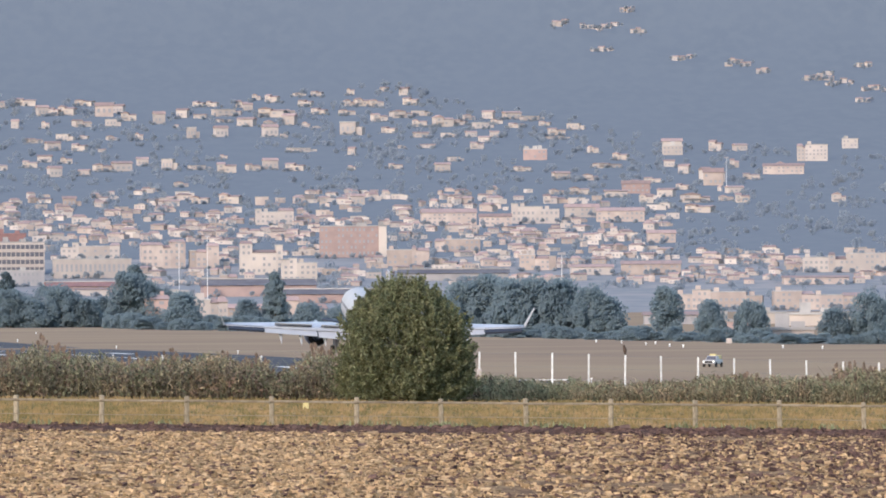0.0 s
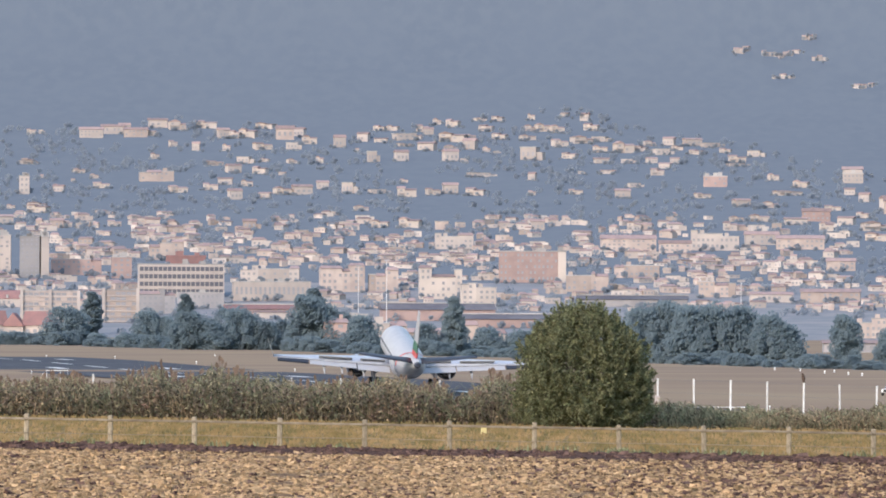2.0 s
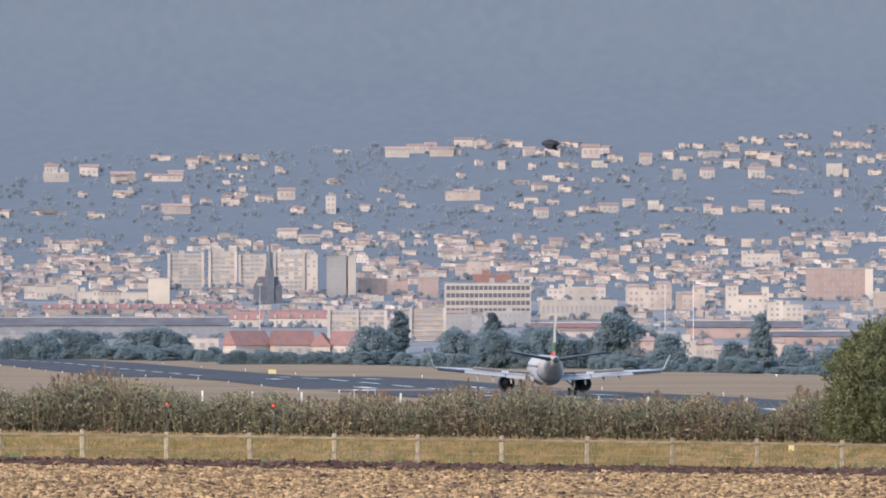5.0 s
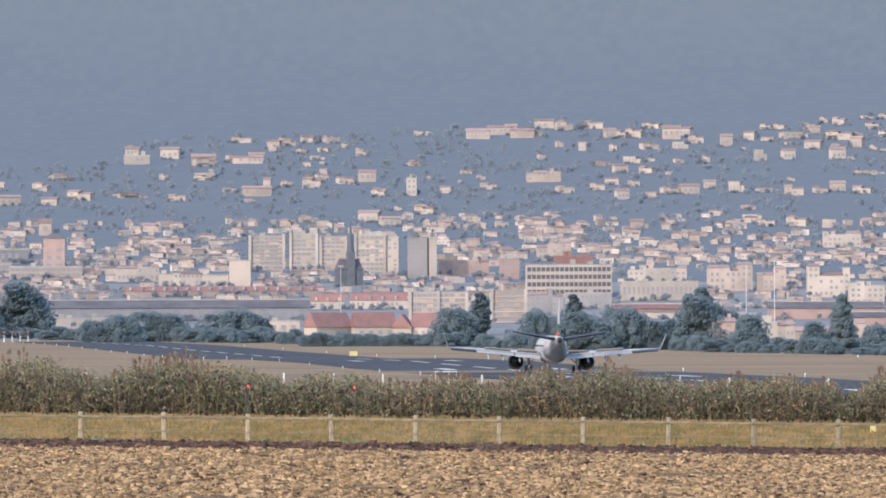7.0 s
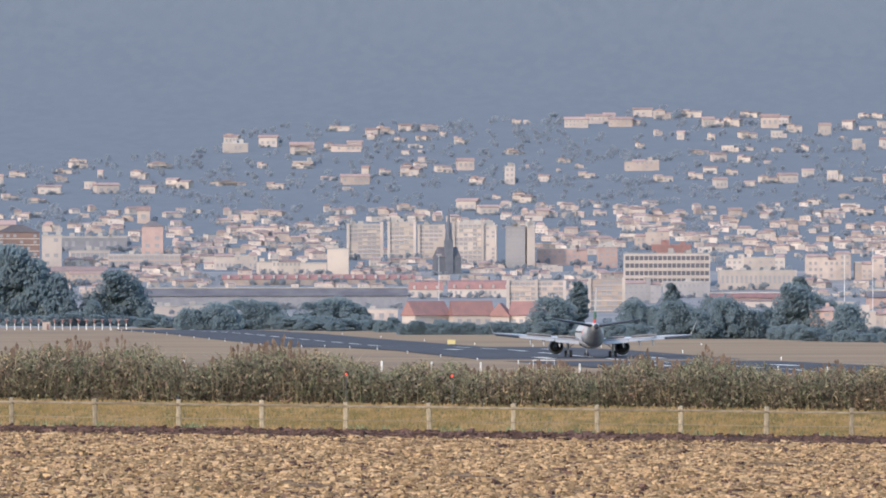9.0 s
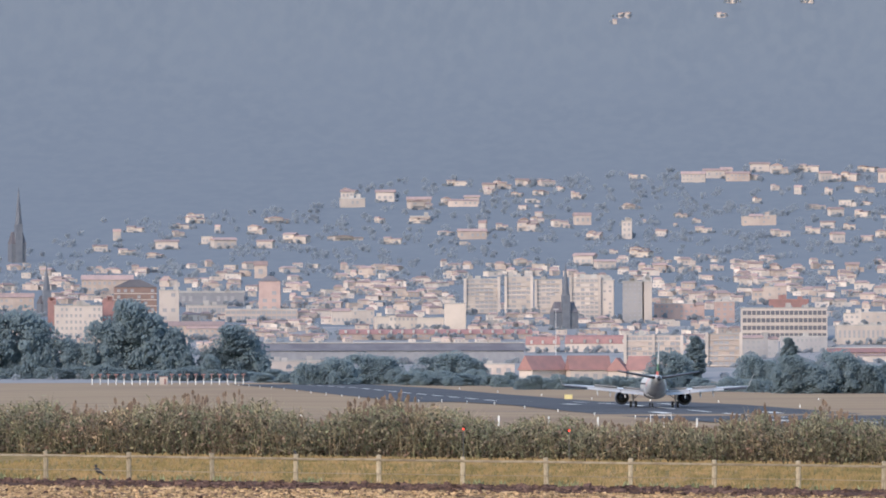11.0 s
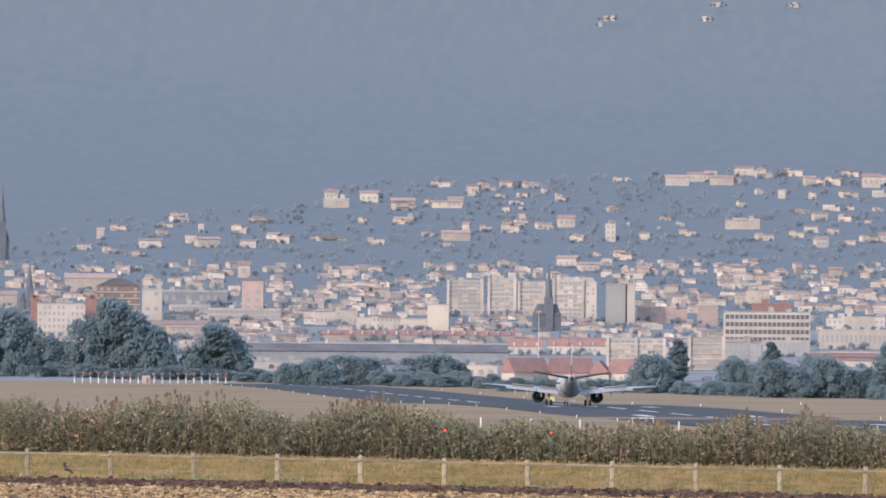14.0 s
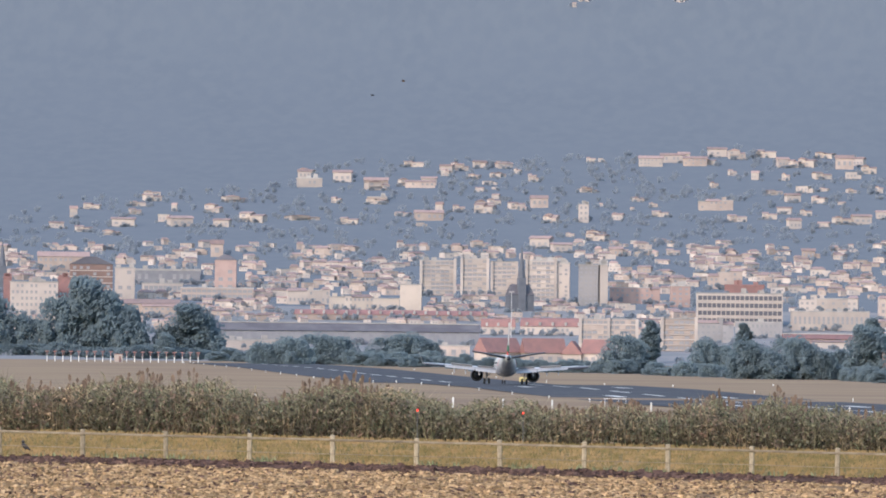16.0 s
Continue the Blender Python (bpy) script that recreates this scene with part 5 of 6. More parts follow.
# ---- airliner ----
def tube(stations, sides=28):
    """Rings (y, centre z, half width, half height)."""
    return [[(w * math.cos(a), y, z + h * math.sin(a)) for a in (math.tau * i / sides for i in range(sides))] for y, z, w, h in stations]


def foil(root, tip, chord0, chord1, thick0, thick1, steps=5):
    """Rings of a wing from root to tip, each point a leading edge."""
    rings = []
    for k in range(steps + 1):
        u = k / steps
        p = Vector(root).lerp(Vector(tip), u)
        c, t = chord0 + (chord1 - chord0) * u, thick0 + (thick1 - thick0) * u
        rings.append([(p.x, p.y - c * a, p.z + t * b) for a, b in ((0, 0), (0.12, 0.42), (0.4, 0.55), (0.75, 0.3), (1, 0.02), (0.75, -0.18), (0.4, -0.42), (0.12, -0.36))])
    return rings


def airliner():
    jet = tagged(new("airliner"), "white twin-engine airliner with red and green tail, flaps and gear down", "airliner")
    z0 = 3.85
    st = [(18.6, z0 - 0.55, 0.08, 0.08), (18.2, z0 - 0.5, 0.55, 0.5), (17.2, z0 - 0.35, 1.15, 1.1), (15.5, z0 - 0.1, 1.7, 1.75), (13.2, z0, 1.98, 2.07), (-5, z0, 1.98, 2.07), (-8.5, z0 + 0.25, 1.8, 1.8), (-12, z0 + 0.7, 1.35, 1.35), (-15, z0 + 1.15, 0.85, 0.85), (-17.4, z0 + 1.45, 0.42, 0.45), (-18.2, z0 + 1.5, 0.26, 0.3)]
    part("fuselage", loft(tube(st)), "paint_white", jet, "glossy white fuselage", True)
    belly = [(y, z - h * 0.36, w * 0.93, h * 0.66) for y, z, w, h in ((7, z0, 1.6, 1.7), (5, z0 - 0.25, 2.15, 2.1), (-3, z0 - 0.25, 2.15, 2.1), (-6, z0 - 0.05, 1.85, 1.9))]
    part("belly_fairing", loft(tube(belly)), "paint_belly", jet, "grey belly fairing", True)
    # shell under the tail: the underside's shade put into grey paint
    rear = [(-6.2, z0 - 0.3, 1.93, 1.62), (-8.7, z0 + 0.02, 1.75, 1.62), (-12, z0 + 0.55, 1.3, 1.24), (-15, z0 + 1.05, 0.82, 0.78), (-17.0, z0 + 1.38, 0.45, 0.42)]
    part("tail_underside_shade", loft(tube([(y, z, w * 1.012, h) for y, z, w, h in rear])), "paint_belly", jet, "tail underside painted grey for its shade", True)
    part("tail_cone", loft(tube([(-17.2, z0 + 1.42, 0.46, 0.48), (-18.4, z0 + 1.5, 0.3, 0.33), (-18.6, z0 + 1.5, 0.2, 0.22)], 14)), "paint_dark", jet, "dark exhaust cone of the tail")
    verts, faces = [], []
    for m in (-1, 1):                        # red band sweeping down both flanks
        for k in range(13):
            u = k / 12
            a = math.pi / 2 - m * (0.1 + 2.1 * u)
            for dy in (0.0, -0.5 - 0.3 * u):
                y = -11.6 + 5.2 * u ** 0.8 + dy
                w = np.interp(y, [-18.2, -17.4, -15, -12, -8.5, -5], [0.26, 0.42, 0.85, 1.35, 1.8, 1.98]) + 0.035
                zc = np.interp(y, [-18.2, -17.4, -15, -12, -8.5, -5], [1.5, 1.45, 1.15, 0.7, 0.25, 0.0]) + z0
                verts.append((w * math.cos(a), y, zc + (w + 0.03) * math.sin(a)))
    for m in (0, 1):
        faces += [(26 * m + 2 * k, 26 * m + 2 * k + 1, 26 * m + 2 * k + 3, 26 * m + 2 * k + 2) for k in range(12)]
    sheet("red_stripe", verts, faces, "paint_red", jet)
    for side in (-1, 1):
        wing = part("wing", loft(foil((side * 1.6, 5.4, 2.75), (side * 16.9, -3.0, 3.95), 7.2, 1.7, 1.0, 0.26, 8)), "paint_grey", jet, "pale grey swept wing", True)
        tip = part("winglet", loft(foil((side * 16.85, -3.0, 3.95), (side * 17.75, -4.8, 6.25), 1.7, 0.65, 0.22, 0.1)), "paint_white", wing, "upswept white winglet", True)
        def flap(name, u0, u1, drop, chord, mat, label):
            pts = []
            for u in (u0, u1):
                x = side * (1.6 + 15.3 * u)
                c = 7.2 - 5.5 * u
                y = 5.4 - 8.4 * u - c
                z = 2.75 + 1.2 * u
                pts.append((x, y, z, c))
            rings, deep = [], 0.16 if name == "aileron" else 0.0
            for x, y, z, c in pts:
                d = chord * (0.5 + 0.5 * c / 7.2)
                rings.append([(x, y + 0.55, z - 0.06 - deep), (x, y + 0.5, z + 0.1), (x, y - d, z - drop * d), (x, y - d, z - drop * d - 0.06 - deep)])
            return part(name, loft(rings), mat, wing, label)
        flap("flap", 0.03, 0.30, 0.42, 1.4, "paint_white", "lowered white inner flap")
        flap("flap", 0.31, 0.70, 0.36, 1.3, "paint_white", "lowered white outer flap")
        # the aileron's shadow is put into dark paint
        flap("aileron", 0.71, 0.97, 0.3, 0.95, "paint_dark", "aileron painted dark for its shadow")
        for u in (0.25, 0.43, 0.58):
            x, c = side * (1.6 + 15.3 * u), 7.2 - 5.5 * u
            y, z = 5.4 - 8.4 * u - c, 2.75 + 1.2 * u
            part("flap_fairing", loft(tube([(y + 2.2, 0, 0.05, 0.08), (y + 1, -0.28, 0.17, 0.26), (y - 0.6, -0.65, 0.16, 0.26), (y - 1.7, -1.15, 0.03, 0.05)], 8)), "paint_white", wing).matrix_basis = pose(x, 0, z - 0.25)
        for u0, u1 in ((0.06, 0.27), (0.34, 0.62)):       # raised spoilers
            rings = []
            for u in (u0, u1):
                x, c = side * (1.6 + 15.3 * u), 7.2 - 5.5 * u
                y, z = 5.4 - 8.4 * u - c * 0.72, 2.75 + 1.2 * u + 0.2
                rings.append([(x, y, z), (x, y, z + 0.06), (x, y - 0.75, z + 0.42), (x, y - 0.75, z + 0.36)])
            part("spoiler", loft(rings), "paint_white", wing, "raised spoiler panel")
        x = side * 5.7
        nacelle = part("engine", loft(tube([(6.6, 0, 1.1, 1.1), (6.3, 0, 1.26, 1.26), (4.6, 0, 1.34, 1.34), (2.9, 0, 1.18, 1.18), (2.88, 0, 1.0, 1.0), (3.4, 0, 0.95, 0.95)], 20)), "paint_nacelle", jet, "dark grey engine nacelle", True)
        nacelle.matrix_basis = pose(x, 0, 1.75)
        part("exhaust_duct", loft(tube([(3.3, 0, 1.0, 1.0), (2.83, 0, 1.04, 1.04), (2.82, 0, 0.6, 0.6)], 18)), "black", nacelle, "black fan duct opening")
        part("core_nozzle", loft(tube([(3.2, 0, 0.62, 0.62), (1.9, 0, 0.42, 0.42), (1.88, 0, 0.3, 0.3), (0.9, 0, 0.04, 0.04)], 14)), "paint_dark", nacelle, "dark core nozzle")
        part("pylon", loft([[(-0.16, 5.6, 0.9), (0.16, 5.6, 0.9), (0.16, 5.0, 1.5), (-0.16, 5.0, 1.5)], [(-0.14, 0.6, 0.75), (0.14, 0.6, 0.75), (0.14, 0.4, 1.2), (-0.14, 0.4, 1.2)]]), "paint_grey", nacelle)
        # dark paint stands in for the tailplane's backlit, shaded underside
        part("tailplane", loft(foil((side * 0.4, -12.6, z0 + 1.45), (side * 7.3, -16.7, z0 + 2.65), 4.1, 1.5, 0.62, 0.3)), "paint_dark", jet, "swept tailplane painted dark for its shaded underside", True)
        gear = bmesh.new()
        cone(gear, (side * 3.8, -0.2, 3.0), (side * 3.8, -0.2, 0.55), 0.17, 0.13)
        cone(gear, (side * 3.8, -0.2, 1.5), (side * 2.2, 0.2, 2.8), 0.08, 0.08)
        box(gear, side * 4.1 - 0.03, side * 4.1 + 0.03, -0.9, 0.5, 1.2, 2.7)
        leg = part("landing_gear", gear, "metal", jet, "metal main landing gear leg")
        for dx in (-0.46, 0.46):
            w = bmesh.new()
            cone(w, (side * 3.8 + dx - 0.2, -0.2, 0.57), (side * 3.8 + dx + 0.2, -0.2, 0.57), 0.57, 0.57, 18)
            part("wheel", w, "black", leg, "black main wheel")
    nose = bmesh.new()
    cone(nose, (0, 12.4, 2.2), (0, 12.4, 0.4), 0.11, 0.09)
    leg = part("landing_gear", nose, "metal", jet, "metal nose landing gear leg")
    for dx in (-0.25, 0.25):
        w = bmesh.new()
        cone(w, (dx - 0.1, 12.4, 0.39), (dx + 0.1, 12.4, 0.39), 0.39, 0.39, 14)
        part("wheel", w, "black", leg, "black nose wheel")

    def fin_slab(name, h0, h1, mat, label, grow):
        rings = []
        for h in (h0, h1):
            u = h / 6.2
            le, c, t = -9.8 - 5.2 * u, 6.0 - 3.4 * u, (0.19 - 0.1 * u) * grow
            zz = z0 + 1.75 + h
            rings.append([(0, le, zz), (t, le - c * 0.3, zz), (0.05 * grow, le - c, zz), (-0.05 * grow, le - c, zz), (-t, le - c * 0.3, zz)])
        return part(name, loft(rings), mat, fin, label)

    rings = []
    for h in (-0.5, 6.2):
        u = h / 6.2
        rings.append([(0, -9.8 - 5.2 * u, z0 + 1.75 + h), (0.17 - 0.09 * u, -11.4 - 4.4 * u, z0 + 1.75 + h), (0.05, -15.8 - 1.8 * u, z0 + 1.75 + h), (-0.05, -15.8 - 1.8 * u, z0 + 1.75 + h), (-0.17 + 0.09 * u, -11.4 - 4.4 * u, z0 + 1.75 + h)])
    fin = part("tail_fin", loft(rings), "paint_white", jet, "tall white tail fin")
    fin_slab("red_band", -0.4, 0.9, "paint_red", "red band at the foot of the fin", 1.35)
    fin_slab("green_band", 0.9, 2.2, "paint_green", "green band on the fin", 1.35)
    for k in range(40):                      # cabin windows, both sides
        for side in (-1, 1):
            if k % 2 == 0:
                ob = part("cabin_window", boxed(-0.02, 0.02, -0.12, 0.12, -0.18, 0.18), "glass", jet)
                ob.matrix_basis = pose(side * 1.955, 12.4 - 0.53 * k, z0 + 0.42)
    for ob in jet.children_recursive:        # enlarged to fit its size in the camera's view: span 36.2 m over the winglets
        ob.data.transform(Matrix.Scale(1.02, 4))
        ob.matrix_basis = Matrix.Translation(ob.matrix_basis.translation * 1.02)
    return jet


JET = airliner()


# ---- birds ----
def bird(name, label, span, dark, pale, wing_up=12):
    """A small bird on the wing: its nose to +y."""
    ob = tagged(new(name), label, "bird")
    s = span
    part("body", loft(tube([(0.30 * s, 0, 0.01 * s, 0.01 * s), (0.24 * s, 0.01 * s, 0.06 * s, 0.065 * s), (0.05 * s, 0, 0.11 * s, 0.13 * s), (-0.15 * s, 0, 0.07 * s, 0.08 * s), (-0.22 * s, 0, 0.02 * s, 0.02 * s)], 10)), dark, ob, "", True)
    part("belly", loft(tube([(0.12 * s, -0.03 * s, 0.03 * s, 0.03 * s), (0.02 * s, -0.035 * s, 0.06 * s, 0.058 * s), (-0.1 * s, -0.02 * s, 0.035 * s, 0.035 * s)], 8)), pale, ob)
    part("tail", loft([[(-0.05 * s, -0.2 * s, 0), (0.05 * s, -0.2 * s, 0), (0.05 * s, -0.2 * s, 0.012 * s), (-0.05 * s, -0.2 * s, 0.012 * s)], [(-0.09 * s, -0.42 * s, 0), (0.09 * s, -0.42 * s, 0), (0.09 * s, -0.42 * s, 0.008 * s), (-0.09 * s, -0.42 * s, 0.008 * s)]]), dark, ob)
    wings = []
    for side in (-1, 1):
        rings = [[(side * x * s, y0 * s, 0), (side * x * s, y0 * s, 0.014 * s), (side * x * s, y1 * s, 0.01 * s), (side * x * s, y1 * s, 0)] for x, y0, y1 in ((0, 0.12, -0.1), (0.22, 0.16, -0.08), (0.38, 0.1, -0.08), (0.5, -0.02, -0.1))]
        wings.append(part("wing", loft(rings), dark, ob))
        wings[-1].matrix_basis = pose(0, 0, 0.03 * s, 0, -side * wing_up, 0)
    return ob, wings


def perched(name, label, height, dark, pale, place, turn, upright=60):
    """A bird at rest, its feet at the place."""
    ob = tagged(new(name), label, "bird")
    h = height
    tilt = pose(0, 0, h * 0.45, upright, 0, 0)
    for nm, bm, mat in (("body", loft(tube([(0.42 * h, 0, 0.03 * h, 0.03 * h), (0.25 * h, 0, 0.17 * h, 0.17 * h), (-0.05 * h, 0, 0.2 * h, 0.2 * h), (-0.3 * h, 0, 0.1 * h, 0.1 * h), (-0.75 * h, 0, 0.06 * h, 0.03 * h)], 10)), dark),
                        ("belly", loft(tube([(0.2 * h, -0.08 * h, 0.08 * h, 0.1 * h), (0.0, -0.1 * h, 0.13 * h, 0.13 * h), (-0.2 * h, -0.06 * h, 0.06 * h, 0.07 * h)], 8)), pale)):
        part(nm, bm, mat, ob, "", True).matrix_basis = tilt
    bm = bmesh.new()
    bmesh.ops.create_uvsphere(bm, u_segments=10, v_segments=7, radius=0.14 * h, matrix=Matrix.Translation((0, 0.22 * h, h * 0.86)))
    cone(bm, (0, 0.3 * h, h * 0.86), (0, 0.5 * h, h * 0.83), 0.05 * h, 0.005, 6)
    part("head", bm, dark, ob)
    bm = bmesh.new()
    for sx in (-1, 1):
        cone(bm, (sx * 0.07 * h, 0, 0), (sx * 0.07 * h, 0, h * 0.35), 0.02 * h, 0.03 * h, 5)
    part("legs", bm, "black", ob)
    ob.matrix_basis = Matrix.Translation(place) @ pose(0, 0, 0, 0, 0, turn)
    return ob


LAPWING, LAPWING_WINGS = bird("flying_bird", "black and white bird flying over the field", 0.95, "feather_black", "feather_white")
SPECK_A, SPECK_A_WINGS = bird("flying_bird", "small dark bird flying high over the town", 0.34, "feather_black", "feather_white")
SPECK_B, SPECK_B_WINGS = bird("flying_bird", "small pale-bellied bird flying high over the town", 0.34, "feather_brown", "feather_white")
x = -3.12 - 2.972 * 6
perched("magpie", "black and white magpie on a fence post", 0.2, "feather_black", "feather_white", (x, 240, float(ground_z(x, 240)) + 0.96), 60)
x = 27.06
perched("buzzard", "brown buzzard perched on a concrete post", 0.52, "feather_brown", "feather_brown", (x, 352, float(ground_z(x, 352)) + 1.85), 150, 75)
CROW = perched("crow", "black crow standing in the grass by the fence", 0.42, "feather_black", "feather_black", (-28, 244, 0), 80, 35)


# ---- airfield furniture ----
def pickup():
    car = tagged(new("pickup_truck"), "white airfield pickup with yellow beacon frame", "pickup truck")
    bm = boxed(-0.95, 0.95, -2.5, 2.5, 0.45, 1.05, bevel=0.08)
    box(bm, -0.85, 0.85, -2.45, -0.9, 1.0, 1.15)
    part("body", bm, "paint_white", car)
    part("cab", loft([[(-0.88, -0.7, 1.04), (0.88, -0.7, 1.04), (0.88, 1.1, 1.04), (-0.88, 1.1, 1.04)], [(-0.72, -0.55, 1.7), (0.72, -0.55, 1.7), (0.72, 0.5, 1.7), (-0.72, 0.5, 1.7)]]), "paint_white", car)
    part("windscreen", loft([[(-0.78, 1.12, 1.1), (0.78, 1.12, 1.1), (0.78, 1.08, 1.1), (-0.78, 1.08, 1.1)], [(-0.68, 0.56, 1.64), (0.68, 0.56, 1.64), (0.68, 0.5, 1.64), (-0.68, 0.5, 1.64)]]), "glass", car)
    part("grille", boxed(-0.7, 0.7, 2.46, 2.53, 0.6, 0.9), "black", car)
    for sx in (-1, 1):
        part("headlight", boxed(sx * 0.78 - 0.13, sx * 0.78 + 0.13, 2.45, 2.54, 0.7, 0.9), "white_glow", car)
        for y in (-1.55, 1.6):
            w = bmesh.new()
            cone(w, (sx * 0.95 - 0.12, y, 0.36), (sx * 0.95 + 0.12, y, 0.36), 0.36, 0.36, 14)
            part("wheel", w, "black", car)
    part("beacon", boxed(-0.5, 0.5, -0.3, 0.0, 1.72, 1.95), "yellow", car, "yellow roof beacon bar")
    part("equipment_rack", boxed(-0.8, 0.8, -2.3, -0.95, 1.1, 1.75, bevel=0.05), "yellow", car, "yellow equipment on the load bed")
    return car


car_p = at(1076, -102, 880)
car_p.z = float(ground_z(car_p.x, car_p.y))
pickup().matrix_basis = Matrix.Translation(car_p) @ pose(0, 0, 0, 0, 0, 160) @ Matrix.Diagonal((0.85, 0.85, 0.85, 1))


def antenna(p):
    ob = tagged(new("localizer_antenna"), "red and white antenna mast at the runway end", "antenna", "antenna row at the runway end")
    part("post", boxed(-0.14, 0.14, -0.14, 0.14, -0.3, 2.0), "white_post", ob)
    bm = boxed(-0.12, 0.12, -0.12, 0.12, 2.0, 3.3)
    box(bm, -0.7, 0.7, -0.15, 0.15, 3.3, 3.6)
    part("dipole", bm, "roof_red", ob, "dull red antenna head")
    ob.matrix_basis = Matrix.Translation(p)
    return ob


b0, b1, e0, e1 = -1404, -1137, -15, -17
mast_one = None
for k in range(20):
    if k == 9:
        continue
    b = b0 + (b1 - b0) * k / 19
    p = at(b, 0, 2360)
    p.z = float(ground_z(p.x, p.y))
    mast_one = antenna(p) if mast_one is None else copy_thing(mast_one, Matrix.Translation(p))
hut_p = at(b0 + (b1 - b0) * 9 / 19, 0, 2365)
hut_p.z = float(ground_z(hut_p.x, hut_p.y))
hut = tagged(new("equipment_hut"), "small white and pink equipment hut among antennas", "hut")
part("wall", boxed(-1.4, 1.4, -1, 1, -0.3, 2.6), "wall_white", hut)
part("roof", boxed(-1.6, 1.6, -1.2, 1.2, 2.6, 2.8), "roof_red", hut)
part("door", boxed(0.2, 0.9, -1.06, -1.0, 0, 2.0), "roof_red", hut)
hut.matrix_basis = Matrix.Translation(hut_p)


def board(name, label, cat, b, e, w, h, mat, first=1250.0, legs=0.35):
    """A small flat board on two legs."""
    p, r = find(b, e, first)
    ob = tagged(new(name), label, cat)
    W, H = w * r / F, h * r / F
    part("panel", boxed(-W / 2, W / 2, -0.06, 0.06, legs * H, H + legs * H, bevel=0.02), mat, ob)
    for sx in (-1, 1):
        part("leg", boxed(sx * W * 0.35 - 0.05, sx * W * 0.35 + 0.05, -0.05, 0.05, -0.3, legs * H), "wire", ob)
    ob.matrix_basis = Matrix.Translation(p) @ pose(0, 0, 0, 0, 0, -math.degrees(b / F))
    return ob


board("runway_sign", "pale yellow distance sign beside the runway", "sign", -562, -52, 14, 8, "yellow", 1350.0)
board("equipment_box", "small white equipment cabinet on the airfield", "cabinet", 1105, -76, 10, 9, "wall_white", 900.0, 0.1)
board("marker_board", "long low white marker board on the airfield", "marker board", 942, -62, 28, 4, "wall_white", 900.0, 0.3)
board("equipment_box", "white cabinet on a post near the trees", "cabinet", 823, -58, 12, 14, "wall_white", 900.0, 0.6)
for b, e, h in ((870, -72, 4), (915, -74, 4), (958, -78, 4), (975, -76, 3.5), (1000, -80, 4), (1024, -82, 6), (1200, -84, 4), (1270, -86, 4), (-120, -52, 4), (330, -55, 3.5)):
    p, r = find(b, e, 800.0)
    ob = copy_thing(first_lamp, Matrix.Translation(p) @ Matrix.Diagonal((1.7, 1.7, 0.9, 1)))
    ob.matrix_basis = Matrix.Translation(p) @ Matrix.Diagonal((1.7, 1.7, 0.9, 1))


def light_frame(b, e, w, r):
    """A white bar on two legs."""
    top = at(b, e, r)
    g = float(ground_z(top.x, top.y))
    ob = tagged(new("approach_light_frame"), "white approach light bar on two thin legs", "light frame")
    H, W = top.z - g, w * r / F
    part("bar", boxed(-W / 2, W / 2, -0.04, 0.04, H - 0.05, H), "white_post", ob)
    for sx in (-0.45, 0.15, 0.48):
        bm = bmesh.new()
        cone(bm, (sx * W, 0, -0.2), (sx * W, 0, H - 0.1), 0.025, 0.025, 6)
        part("leg", bm, "white_post", ob)
    ob.matrix_basis = Matrix.Translation((top.x, top.y, g))
    return ob


light_frame(-399, -77, 40, 640)
light_frame(-130, -100, 70, 560)
light_frame(745, -137, 160, 420)


def red_lamp(b, e, r=338.0):
    top = at(b, e, r)
    g = float(ground_z(top.x, top.y))
    ob = tagged(new("obstacle_light"), "small red obstacle lamp on a stake", "lamp")
    bm = bmesh.new()
    cone(bm, (0, 0, -0.2), (0, 0, top.z - g - 0.08), 0.015, 0.015, 6)
    part("stake", bm, "wire", ob)
    bm = bmesh.new()
    bmesh.ops.create_uvsphere(bm, u_segments=10, v_segments=7, radius=0.045, matrix=Matrix.Translation((0, 0, top.z - g)))
    part("lens", bm, "red_glow", ob)
    ob.matrix_basis = Matrix.Translation((top.x, top.y, g))


red_lamp(-561, -105, 305)
red_lamp(-748, -102, 305)
p = at(356, -185, 280)
p.z = float(ground_z(p.x, p.y))
marker = tagged(new("marker_post"), "small yellow marker block in the grass", "marker")
part("block", boxed(-0.12, 0.12, -0.1, 0.1, -0.1, 0.26, bevel=0.02), "yellow", marker)
part("cap", boxed(-0.16, 0.16, -0.12, 0.12, 0.26, 0.3), "white_post", marker)
marker.matrix_basis = Matrix.Translation(p)
switch_box = tagged(new("switch_box"), "white switch box on the fence post", "box")
part("case", boxed(-0.12, 0.12, -0.2, -0.06, 0.7, 1.05, bevel=0.02), "wall_white", switch_box)
part("conduit", boxed(-0.02, 0.02, -0.12, -0.08, -0.2, 0.7), "wire", switch_box)
switch_box.matrix_basis = pose(19.46, 352, float(ground_z(19.46, 352)))

for src in FAR_TREES + [POPLAR]:
    b = rng.uniform(-1300, 1200)
    src.matrix_basis = Matrix.Translation(find(b, float(np.interp(b, B_EDGE, E_EDGE)) + 2, 1150.0)[0])


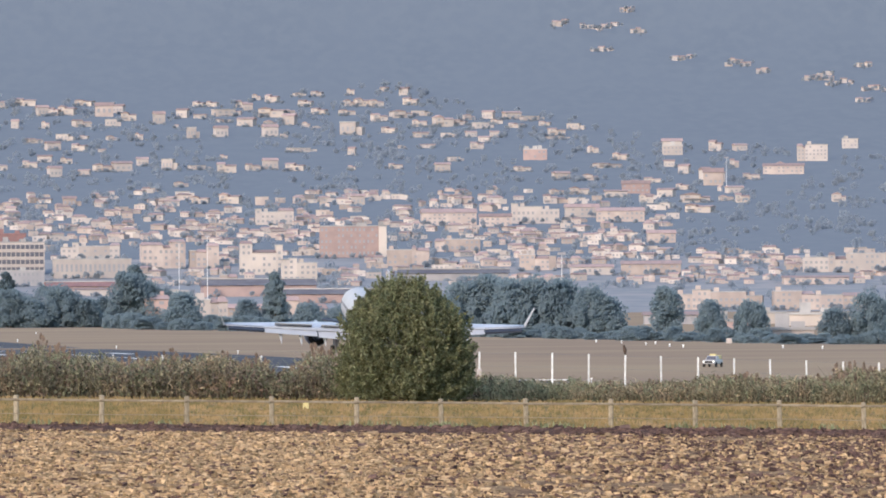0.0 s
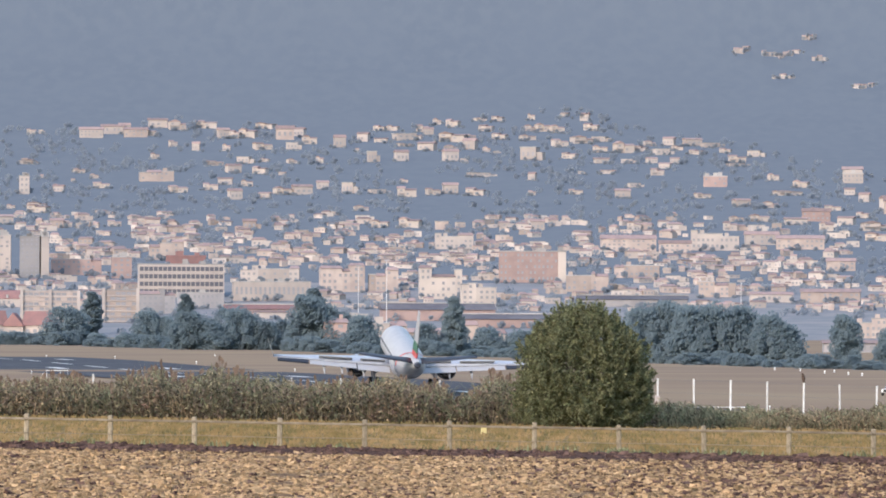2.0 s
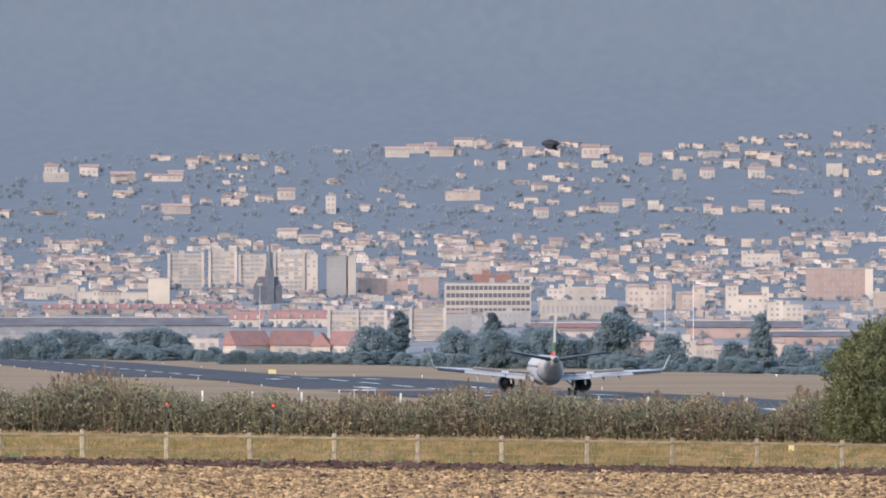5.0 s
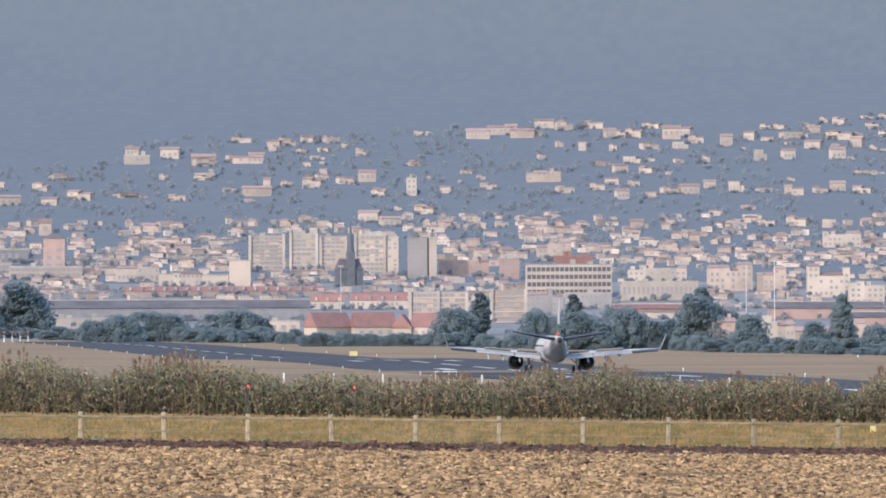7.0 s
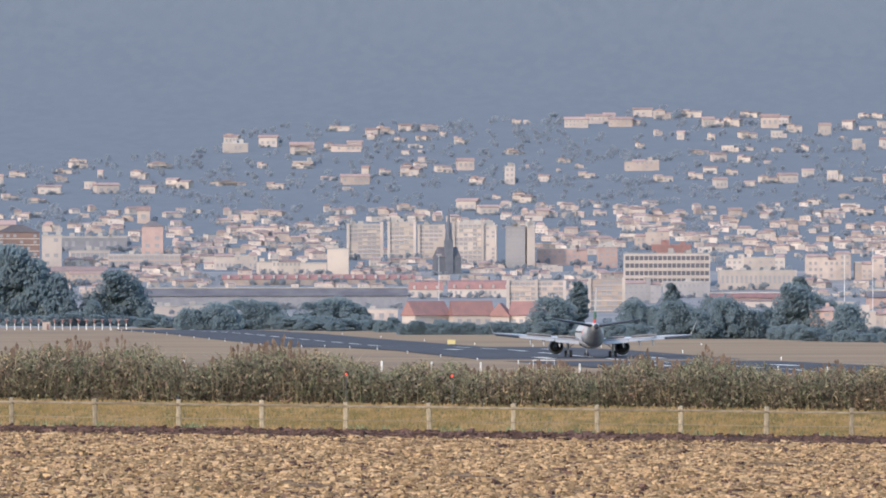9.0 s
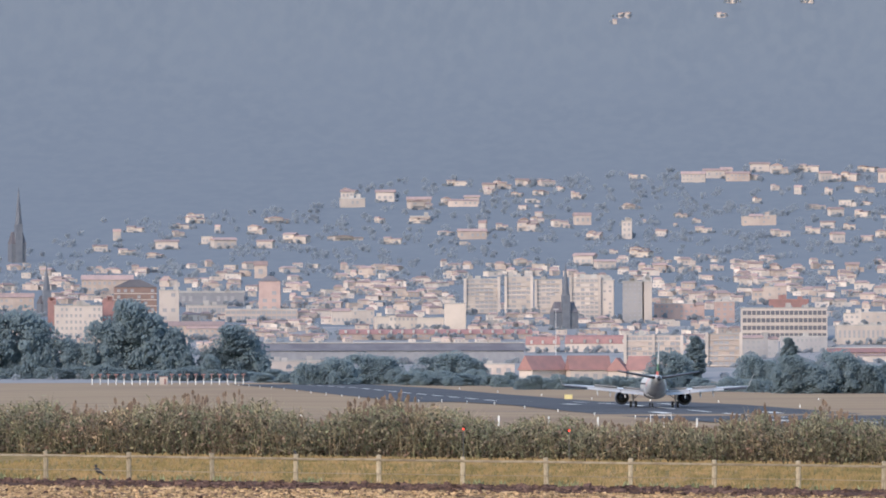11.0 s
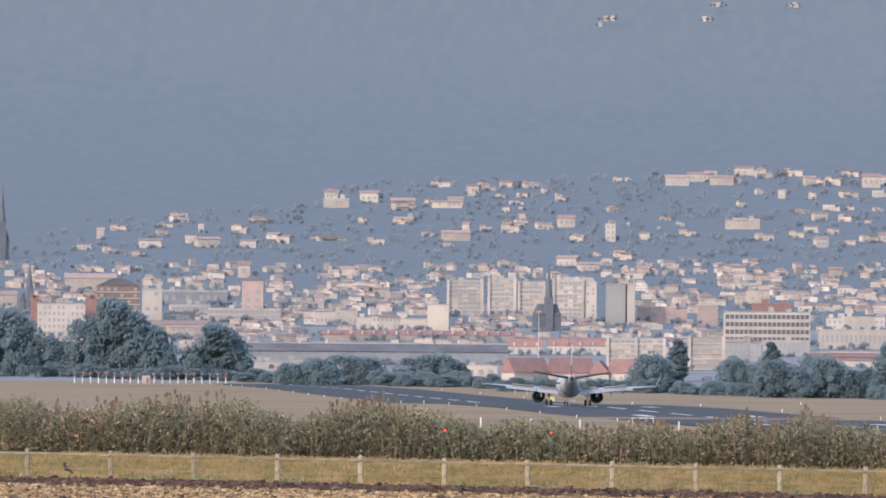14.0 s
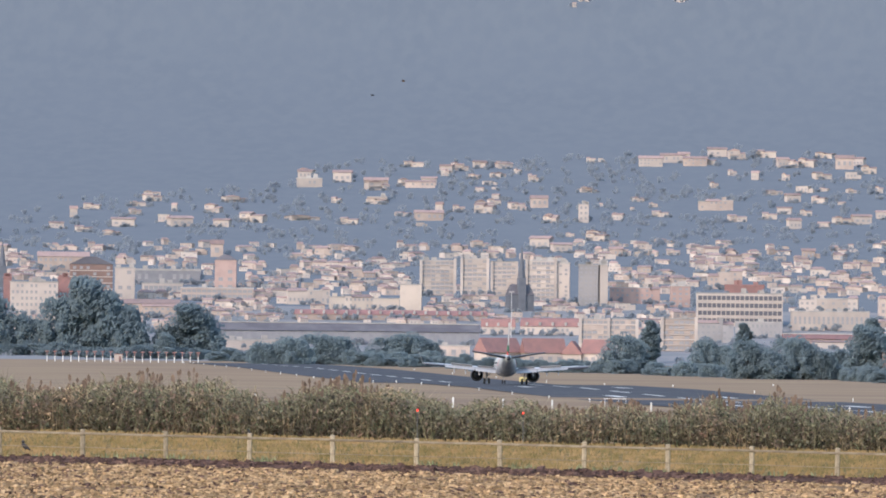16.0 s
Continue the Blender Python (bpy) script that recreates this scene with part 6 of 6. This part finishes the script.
# ---- what moves ----
def fly(ob, wings, course, climb, r, beat):
    """A straight flight to the left: speed, a time and the bearing then; the climb and the height then."""
    v, t0, b0 = course
    rows = []
    for t in (0.0, 4.0, 8.0, 12.0, 16.0):
        d = t - t0
        p = at(b0, climb[1], r) + Vector((v * d * r / F, 0, climb[0] * d * r / F * 0.3))
        rows.append((t, Matrix.Translation(p) @ pose(0, 0, 0, 0, 0, 78)))
    walk(ob, rows)
    for k, wing in enumerate(wings):
        side = -1 if k == 0 else 1
        home = wing.matrix_basis.translation.copy()
        walk(wing, [(0.1 * n, Matrix.Translation(home) @ pose(0, 0, 0, 0, -side * (8 + 34 * math.cos((0.1 * n - t0) * beat * math.tau)), 0)) for n in range(161)])


def motions():
    rows = []
    for t, s, aside, lift, pitch, bank, yaw_fit in JET_ROWS:
        p = on_runway(s, RUN_OFF + aside)
        rows.append((t, Matrix.Translation((p.x, p.y, p.z + 0.06 + lift)) @ pose(0, 0, 0, 0, 0, -math.degrees(RUN_TURN) + yaw_fit) @ pose(0, 0, 0, pitch, bank, 0)))
    walk(JET, rows)
    fly(LAPWING, LAPWING_WINGS, (-930, 4.5, 398), (-55, 366), 180, 3.1)
    fly(SPECK_A, SPECK_A_WINGS, (-868, 15.5, -401), (40, 450), 300, 5.3)
    fly(SPECK_B, SPECK_B_WINGS, (-868, 15.95, -736), (60, 480), 300, 4.7)
    crow_rows = []
    for t, b in ((0.0, -1393), (9.5, -1393), (12.5, -1397), (14.5, -1424), (16.0, -1440)):
        p = at(b, 0, 250)
        crow_rows.append((t, Matrix.Translation((p.x, p.y, float(ground_z(p.x, p.y)))) @ pose(0, 0, 0, 0, 0, 80)))
    walk(CROW, crow_rows)


# time, metres along the runway and off its centre line, height of the wheels, pitch, bank, heading off the runway's
# line; all fitted to the camera's view
JET_ROWS = [(0.0, 762, 0, 3.2, 8, 0.8, -4.5), (1.5, 838, 0, 1.3, 8.5, 1.6, -4.4), (2.0, 861, 0, 0.85, 8.0, 1.5, -4.3), (2.5, 883, 0, 0.6, 7.5, 1.4, -4.2), (3.0, 909, 0, 0.3, 6.6, 1.3, -4.1), (3.5, 938, 0, 0.1, 5.5, 1.2, -4.0), (4.5, 986, 0, 0.05, 1.2, 0.9, -4.0), (5.5, 1031, 0, 0.0, 0, 0.6, -4.0), (7.0, 1094, 0, 0.0, 0, 0.6, -4.0), (8.0, 1134, 0, 0, 0, 0.6, -4.0),
            (9.0, 1173, 0, 0, 0, 0.6, -4.0), (10.5, 1229, -0.5, 0, 0, 0.6, -4.0), (12.5, 1298, -1.7, 0.1, 0, 0.6, -4.0), (14.5, 1354, -4.0, 0.1, 0, 0.6, -4.0), (16.0, 1389, -5.6, 0.1, 0, 0.6, -4.0)]
motions()
